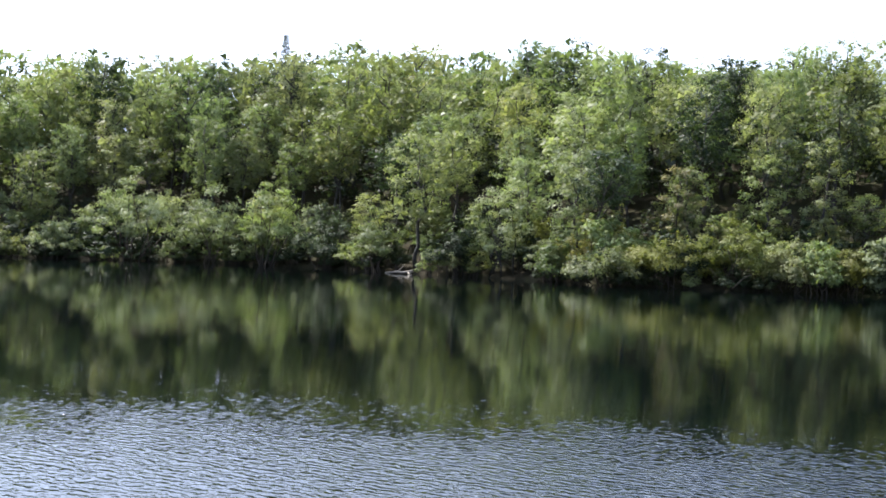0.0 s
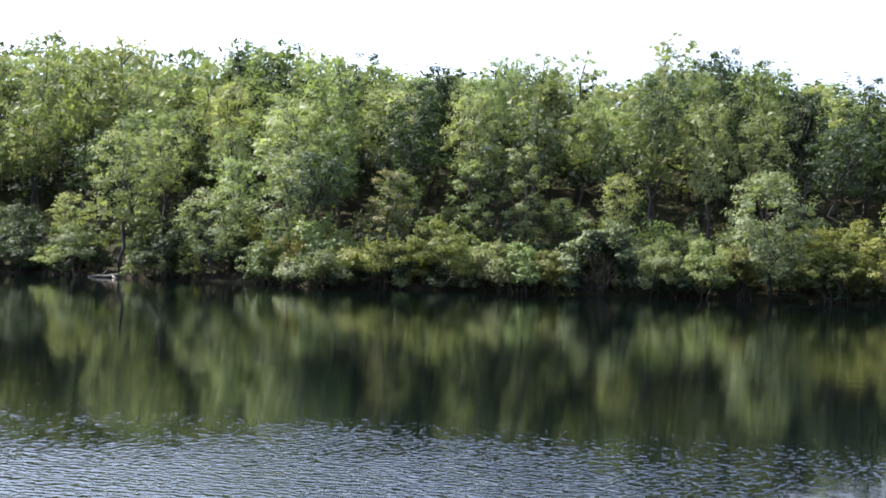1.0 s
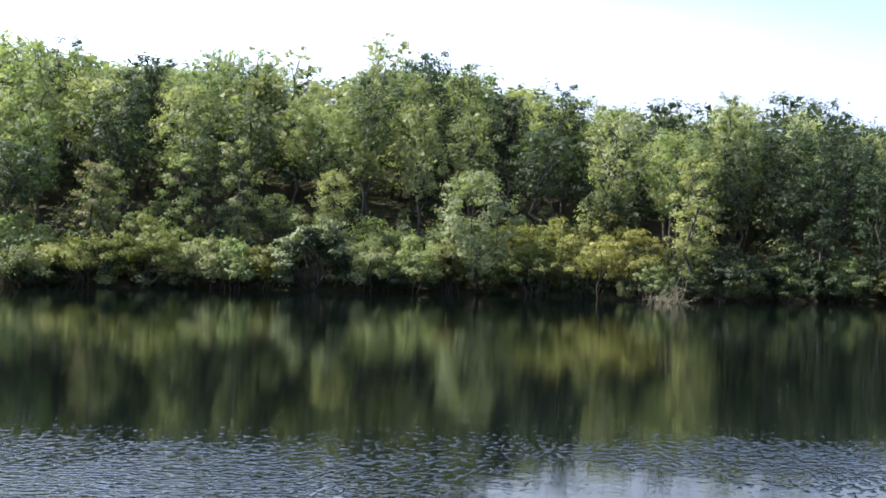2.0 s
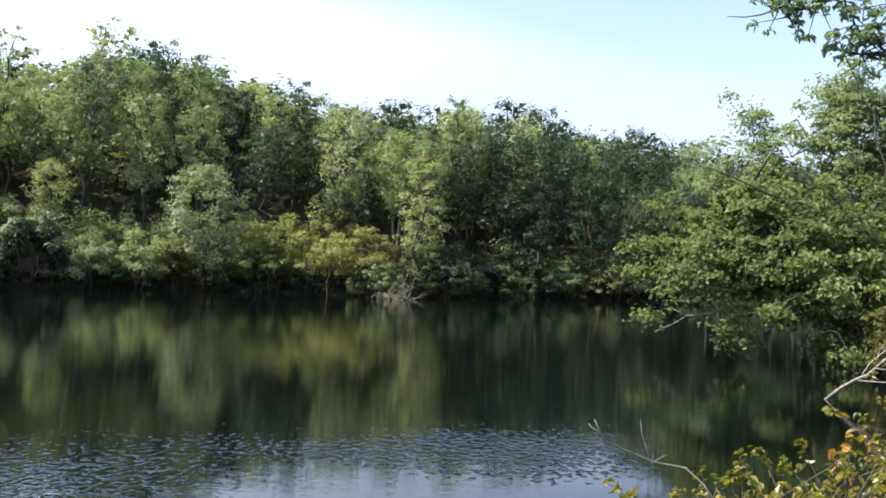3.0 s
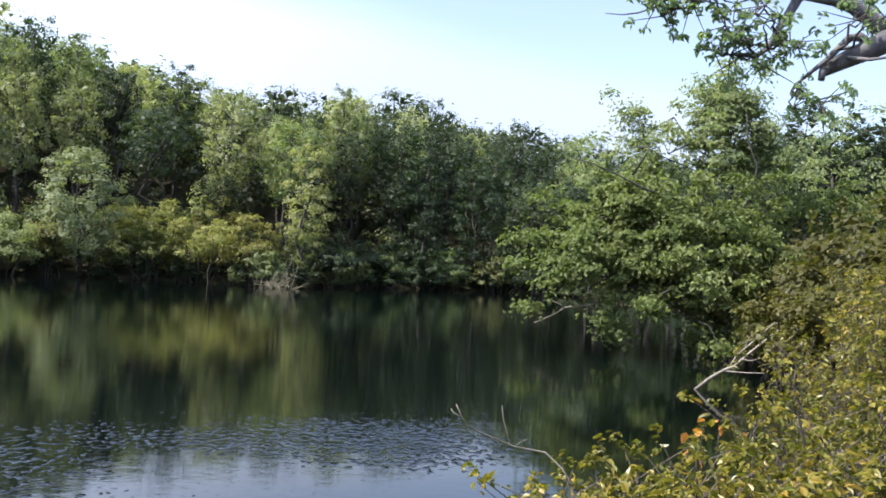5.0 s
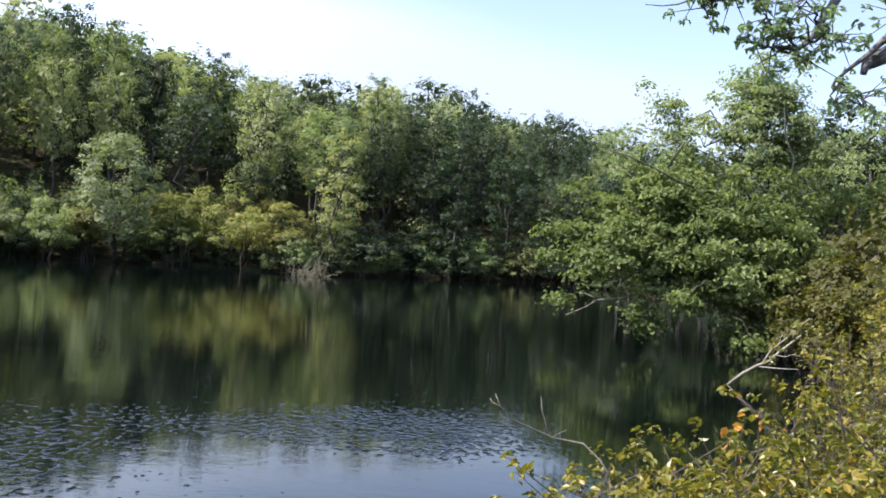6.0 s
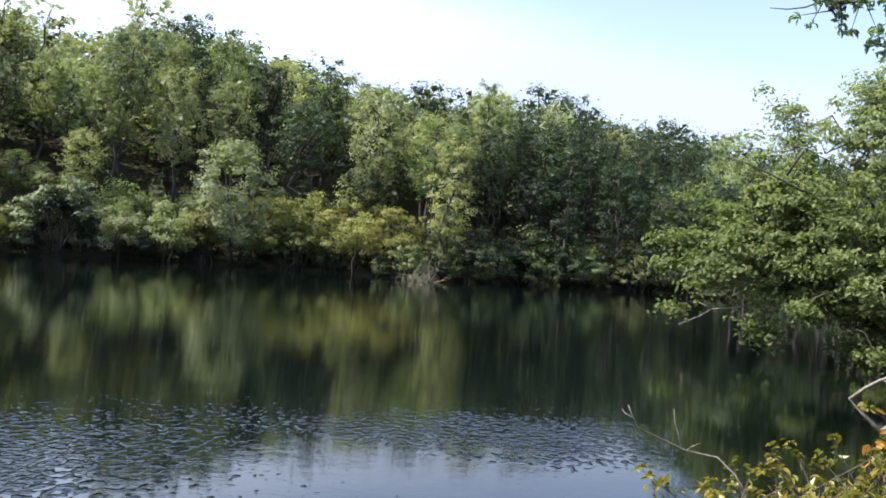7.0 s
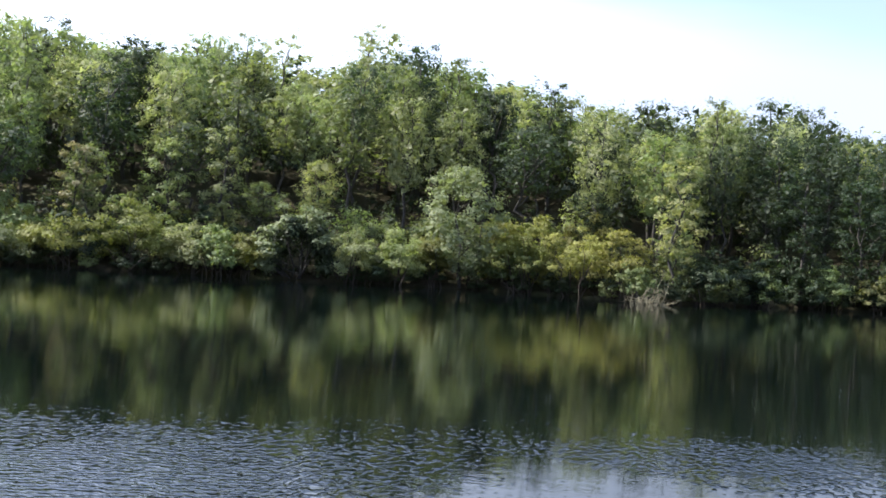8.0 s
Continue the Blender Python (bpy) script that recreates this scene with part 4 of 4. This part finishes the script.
def make_bush(label, seed, az, r, top, width, leaf, stems, single=0):
    """A twiggy shrub: upright forking stems with leaves set along them."""
    rng = np.random.default_rng(seed)
    x, y = at(az, r)
    root = new("huckleberry_shrub")
    tagged(root, label, "shrub", "shrubs along the near bank")
    zg = gz(x, y)
    root.matrix_world = pose(x, y, zg, 0, 0, -az)
    h = top - zg
    wood, crown = Geo(), Geo()
    spots, faces = [], []
    for k in range(stems):
        a, q = rng.uniform(0, math.tau), math.sqrt(rng.uniform(0, 1))
        foot = np.array([math.cos(a) * q * 0.25 * width, math.sin(a) * q * 0.25 * width, -0.08])
        tip = np.array([math.cos(a) * q * 0.5 * width, math.sin(a) * q * 0.5 * width, h * rng.uniform(0.62, 1.0) * (1 - 0.18 * q * q)])
        p = bent(foot, tip, 6, 0.12, rng)
        wood.tube(p, np.linspace(0.006, 0.0016, 6) * (0.7 + 0.35 * h) * (1.7 if k < 7 else 1.0), 4 if k < 7 else 3, False)
        # the close shrubs are leggy, leafy only in their upper half
        low = 0.42 if r < 4 else 0.12
        for b in range(int((9 + h * 5) * (0.72 if r < 4 else 1.0))):
            t = rng.uniform(low, 1.0) ** 0.75
            i = min(int(t * 5), 4)
            s = p[i] + (p[i + 1] - p[i]) * (t * 5 - i)
            a2 = rng.uniform(0, math.tau)
            ln = rng.uniform(0.10, 0.26) * (0.6 + 0.3 * h)
            e = s + np.array([math.cos(a2) * ln * 0.75, math.sin(a2) * ln * 0.75, ln * rng.uniform(0.2, 0.9)])
            if e[2] > h:
                e[2] = h
            wood.tube([s, e], [0.0022, 0.001], 3, False)
            along = (e - s) / ln
            for u in np.linspace(0.15, 0.85, 3):
                spots.append(s + (e - s) * u + rng.normal(size=3) * leaf * 0.35)
                faces.append(rng.normal(size=3) * 0.8 + np.array([0, 0, 0.6]))
            for _ in range(int(rng.integers(6, 10))):
                # a rosette of leaves round the twig's end
                d = rng.normal(size=3)
                d /= np.linalg.norm(d)
                spots.append(e + d * leaf * rng.uniform(0.4, 0.85))
                faces.append(along * 0.8 + np.array([0, 0, 0.5]) + d * 0.35 + rng.normal(size=3) * 0.3)
    spots, faces = np.array(spots), np.array(faces)
    crown.leaves(spots, faces, leaf * rng.uniform(0.6, 1.25, len(spots)), rng, r < 6, 0.54, 0.2)
    part("stem", wood, TWIG, root)
    part("crown", crown, BUSH, root, kind="stuff")
    # leaves near enough to tell apart
    if single:
        kinds = [leaf_mesh(leaf * f, w, BUSH) for f, w in ((1.25, 0.24), (1.05, 0.28), (1.4, 0.22))]
        outer = np.argsort(-(spots[:, 2] - 1.2 * spots[:, 1]))[: single * 3]
        for k in rng.choice(outer, single, False):
            ob = new("leaf", kinds[int(rng.integers(3))])
            ob.parent = root
            ob.matrix_basis = Matrix.LocRotScale(Vector(spots[k]), Euler((rng.normal() * 0.5, rng.normal() * 0.5, rng.uniform(0, 6.28))), None)
    return root


# heading, distance, height of the top above eye level in degrees, width
BUSHES = [
    (8.3, 2.4, -11.2, 0.24), (9.2, 2.4, -11.1, 0.28), (11.8, 2.4, -10.5, 0.32), (14.4, 2.4, -9.8, 0.36), (17.2, 2.4, -9.0, 0.38), (20.5, 2.4, -8.8, 0.40),
    (8.4, 2.65, -11.6, 0.24), (9.8, 2.6, -11.0, 0.36), (12.2, 2.85, -9.9, 0.44), (13.6, 2.6, -9.8, 0.42), (15.2, 2.9, -8.1, 0.55), (17.4, 2.6, -9.2, 0.45), (21.0, 2.6, -8.4, 0.5), (24.5, 2.7, -7.4, 0.5), (20.3, 3.1, -6.3, 0.55), (25.5, 3.3, -5.0, 0.85), (20.8, 4.6, -3.6, 0.56), (25.0, 4.6, -1.5, 0.95),
    (21.2, 6.4, -1.0, 0.72), (25.0, 6.5, 0.8, 1.1), (23.0, 9.0, 0.3, 0.95), (26.5, 9.0, 2.3, 1.6), (26.0, 13, 2.4, 2.4),
]
for k, (az, r, el, width) in enumerate(BUSHES):
    make_bush("yellow-green huckleberry shrub with turning leaves on the near bank", 200 + k, az, r, 2 + r * math.tan(radians(el)), width, 0.027 if r < 4 else 0.037 if r < 7 else 0.05,
              int((26 + 32 * width) * (1.15 if r < 4 else 0.42)), 32 if r < 3.2 else 0)


def make_orange_sprig():
    """A shoot with orange autumn leaves among the huckleberries."""
    rng = np.random.default_rng(303)
    root = new("autumn_shoot")
    tagged(root, "young shoot with orange and yellow autumn leaves", "shoot")
    x, y = at(15.6, 2.95)
    z = gz(x, y)
    root.location = (x, y, z)
    tops = [Vector(sight(a, e, r)) - Vector((x, y, z)) for a, e, r in ((15.9, -7.7, 2.95), (15.2, -8.3, 2.9), (16.6, -8.0, 3.0), (15.9, -9.3, 2.85))]
    g = Geo()
    mesh = [leaf_mesh(0.038, 0.27, ORANGE), leaf_mesh(0.030, 0.30, ORANGE), leaf_mesh(0.036, 0.25, BUSH)]
    for q in tops:
        pts = bent((0, 0, -0.05), q, 6, 0.08, rng)
        g.tube(pts, np.linspace(0.004, 0.0015, 6), 5, False)
    part("stem", g, TWIG, root)
    for q in tops:
        for _ in range(4):
            ob = new("leaf", mesh[int(rng.choice([0, 1, 1, 2, 2]))])
            ob.parent = root
            ob.matrix_basis = Matrix.LocRotScale(q + Vector(rng.normal(size=3) * 0.03), Euler((rng.normal() * 0.6, rng.normal() * 0.7, rng.uniform(0, 6.28))), None)


make_orange_sprig()


# --- oak limbs reaching in overhead
def make_oak():
    rng = np.random.default_rng(61)
    root = new("oak_tree")
    tagged(root, "old oak with bare grey limbs reaching out over the near bank", "tree")
    x0, y0 = at(34, 9.2)
    z0 = gz(x0, y0)
    root.location = (x0, y0, z0)
    o = np.array([x0, y0, z0])

    def w(az, el, r):
        x, y = at(az, r)
        return np.array([x, y, 2 + r * math.tan(radians(el))]) - o

    g = Geo()
    g.tube([(0, 0, -0.3), (0.02, 0, 0.6), (-0.03, 0.05, 1.6), (0.05, 0, 2.6), (0.0, 0.05, 3.8), (0.15, 0, 5.2), (0.2, 0.1, 6.6)], [0.30, 0.24, 0.21, 0.2, 0.17, 0.13, 0.05], 10)
    part("trunk", g, BARK_GREY, root, smooth_faces=True)
    fork = w(23.9, 11.9, 8.9)
    bough = [np.array([-0.02, 0.05, 2.0]), w(31, 10.6, 9.1), w(27, 11.4, 9.0), fork]
    limb1 = [fork, w(23.1, 12.67, 8.9), w(22.0, 13.46, 8.8), w(21.07, 13.81, 8.7), w(20.0, 14.0, 8.6), w(17.8, 14.4, 8.5), w(15.2, 14.3, 8.5)]
    limb2 = [fork, w(22.75, 11.36, 8.8), w(21.7, 10.89, 8.75), w(20.72, 10.41, 8.7)]
    limb2b = [w(22.9, 11.6, 8.8), w(22.4, 12.0, 8.78), w(21.9, 11.95, 8.7), w(21.3, 11.37, 8.65), w(20.78, 10.83, 8.6), w(20.13, 10.31, 8.6), w(19.42, 9.68, 8.6)]
    limb3 = [w(19.44, 14.05, 8.6), w(18.93, 13.14, 8.6), w(18.41, 12.33, 8.55), w(18.03, 11.5, 8.5), w(17.35, 11.03, 8.5)]
    stub = [w(20.95, 10.5, 8.7), w(20.72, 10.35, 8.62), w(20.66, 9.95, 8.6)]
    spur = [w(21.9, 11.0, 8.7), w(22.9, 10.9, 8.5), w(23.8, 11.0, 8.4)]
    for p, r0, r1 in ((bough, 0.16, 0.105), (limb1, 0.075, 0.022), (limb2, 0.095, 0.052), (limb2b, 0.042, 0.010), (limb3, 0.042, 0.012), (stub, 0.034, 0.026), (spur, 0.018, 0.008)):
        q = Geo()
        q.tube(p, np.linspace(r0, r1, len(p)), 9)
        part("limb", q, BARK_GREY, root, smooth_faces=True)
    crown = Geo()
    sprays = [(12.4, 13.77), (13.3, 13.4), (14.1, 13.8), (12.7, 13.1), (15.0, 14.0), (15.9, 12.6), (16.75, 12.2), (17.3, 13.2), (17.8, 12.75), (15.4, 11.3), (16.2, 11.2), (16.6, 11.0),
              (19.1, 11.8), (19.5, 11.5), (18.9, 11.3), (22.2, 12.8), (22.9, 13.6), (23.5, 12.9), (20.3, 8.9), (19.4, 8.6), (20.7, 8.7), (17.6, 10.8), (14.7, 14.2), (17.8, 13.6), (13.6, 14.3), (16.3, 13.7)]
    for az, el in sprays:
        c = w(az, el, 8.4 + rng.normal() * 0.15)
        src = [q for q in limb1[2:] + limb3 + limb2b[3:]]
        b = min(src, key=lambda q: float(np.linalg.norm(q - c)))
        pts = bent(b, c, 6, 0.18, rng)
        tw = Geo()
        tw.tube(pts, np.linspace(0.013, 0.004, 6), 5, False)
        for _ in range(7):
            e = c + rng.normal(size=3) * np.array([0.15, 0.15, 0.10])
            tw.tube([c, (c + e) / 2, e], [0.005, 0.004, 0.002], 4, False)
            n = int(rng.integers(7, 11))
            d = rng.normal(size=(n, 3)) * np.array([1, 1, 0.5])
            d /= np.linalg.norm(d, axis=1, keepdims=True)
            cc = e + d * 0.042 + np.array([0, 0, -0.015])
            crown.leaves(cc, d * 0.5 + rng.normal(size=(n, 3)) * 0.35 + np.array([0, 0, 0.5]), 0.066 * rng.uniform(0.7, 1.25, n), rng, True, 0.36, 0.35)
        part("twig", tw, BARK, root)
    for pts in ([(12.4, 13.6), (11.4, 13.25), (10.6, 13.15), (9.7, 13.2)], [(12.4, 13.9), (11.6, 13.8), (10.6, 14.1)], [(15.9, 12.7), (15.6, 12.4), (15.4, 12.2)], [(17.3, 12.0), (16.9, 11.9), (16.6, 12.0)]):
        tw = Geo()
        tw.tube([w(a, e, 8.4) for a, e in pts], np.linspace(0.008, 0.003, len(pts)), 4, False)
        part("twig", tw, BARK, root)
    part("crown", crown, OAK, root)


make_oak()


# --- bare branches by the water
def make_branch(name, label, lines, mat):
    root = new(name)
    tagged(root, label, "branch")
    g = Geo()
    for pts, r0, r1 in lines:
        g.tube(pts, np.linspace(r0, r1, len(pts)), 6)
    part("wood", g, mat, root, smooth_faces=True)


make_branch("fallen_branch", "bleached forked dead branch dipping into the water",
            [([sight(15.2, -5.95, 19.4), sight(15.9, -5.3, 19.3), sight(16.57, -4.84, 19.2), sight(17.11, -4.58, 19.1), sight(17.7, -3.98, 19.05), sight(18.29, -3.42, 19.0), sight(19.2, -2.6, 19.0)], 0.030, 0.014),
             ([sight(16.84, -4.68, 19.2), sight(17.22, -4.0, 19.3), sight(18.01, -3.24, 19.4), sight(19.0, -2.2, 19.4)], 0.016, 0.008),
             ([sight(16.6, -4.86, 19.2), sight(17.8, -4.87, 18.9), sight(18.6, -4.82, 18.7)], 0.012, 0.006),
             ([sight(17.5, -4.2, 19.05), sight(17.9, -4.25, 18.9), sight(18.3, -4.1, 18.8), sight(18.8, -4.2, 18.7)], 0.008, 0.004),
             ([sight(17.6, -3.65, 19.35), sight(17.7, -3.2, 19.4), sight(18.0, -2.8, 19.4)], 0.007, 0.003)], DEADWOOD)
make_branch("fallen_branch", "thin pale dead branch hanging over the water",
            [([sight(6.76, -2.99, 27.5), sight(7.77, -2.49, 27.2), sight(8.34, -2.08, 27), sight(9.5, -1.91, 26.8), sight(10.51, -1.62, 26.6), sight(12.5, -0.6, 26.6)], 0.010, 0.024),
             ([sight(8.34, -2.1, 27), sight(8.0, -1.9, 27), sight(7.59, -1.76, 27)], 0.014, 0.008)], DEADWOOD)
make_branch("bare_twig", "thin bare twig of the bank shrub",
            [([sight(3.0, -7.68, 2.7), sight(3.3, -8.3, 2.7), sight(3.58, -8.73, 2.72), sight(4.03, -8.94, 2.75), sight(6.14, -9.66, 2.8), sight(7.77, -9.85, 2.8), sight(8.68, -10.59, 2.8), sight(9.29, -11.4, 2.8), sight(9.6, -16, 2.8), sight(9.7, -29, 2.8)], 0.0012, 0.0030),
             ([sight(5.4, -7.62, 2.8), sight(5.5, -8.3, 2.8), sight(5.72, -8.91, 2.8), sight(5.9, -9.6, 2.8)], 0.0010, 0.0016),
             ([sight(2.71, -7.9, 2.72), sight(2.85, -8.1, 2.72), sight(3.3, -8.3, 2.7)], 0.0009, 0.0012),
             ([sight(6.14, -9.66, 2.8), sight(6.5, -9.4, 2.75), sight(6.86, -9.22, 2.75)], 0.0012, 0.0008)], DEADWOOD)
x, y = at(-50.9, shore_r(-50.9) - 0.2)
make_branch("driftwood", "bleached grey driftwood lying at the far waterline",
            [([(x - 1.1, y - 0.5, 0.02), (x - 0.4, y - 0.3, 0.12), (x + 0.3, y - 0.2, 0.10), (x + 1.0, y + 0.1, 0.22)], 0.06, 0.10),
             ([(x - 0.3, y - 0.3, 0.10), (x, y - 0.1, 0.34), (x + 0.2, y, 0.60)], 0.05, 0.02),
             ([(x + 0.6, y, 0.14), (x + 1.2, y - 0.4, 0.05), (x + 1.7, y - 0.6, 0.02)], 0.07, 0.04)], DEADWOOD)
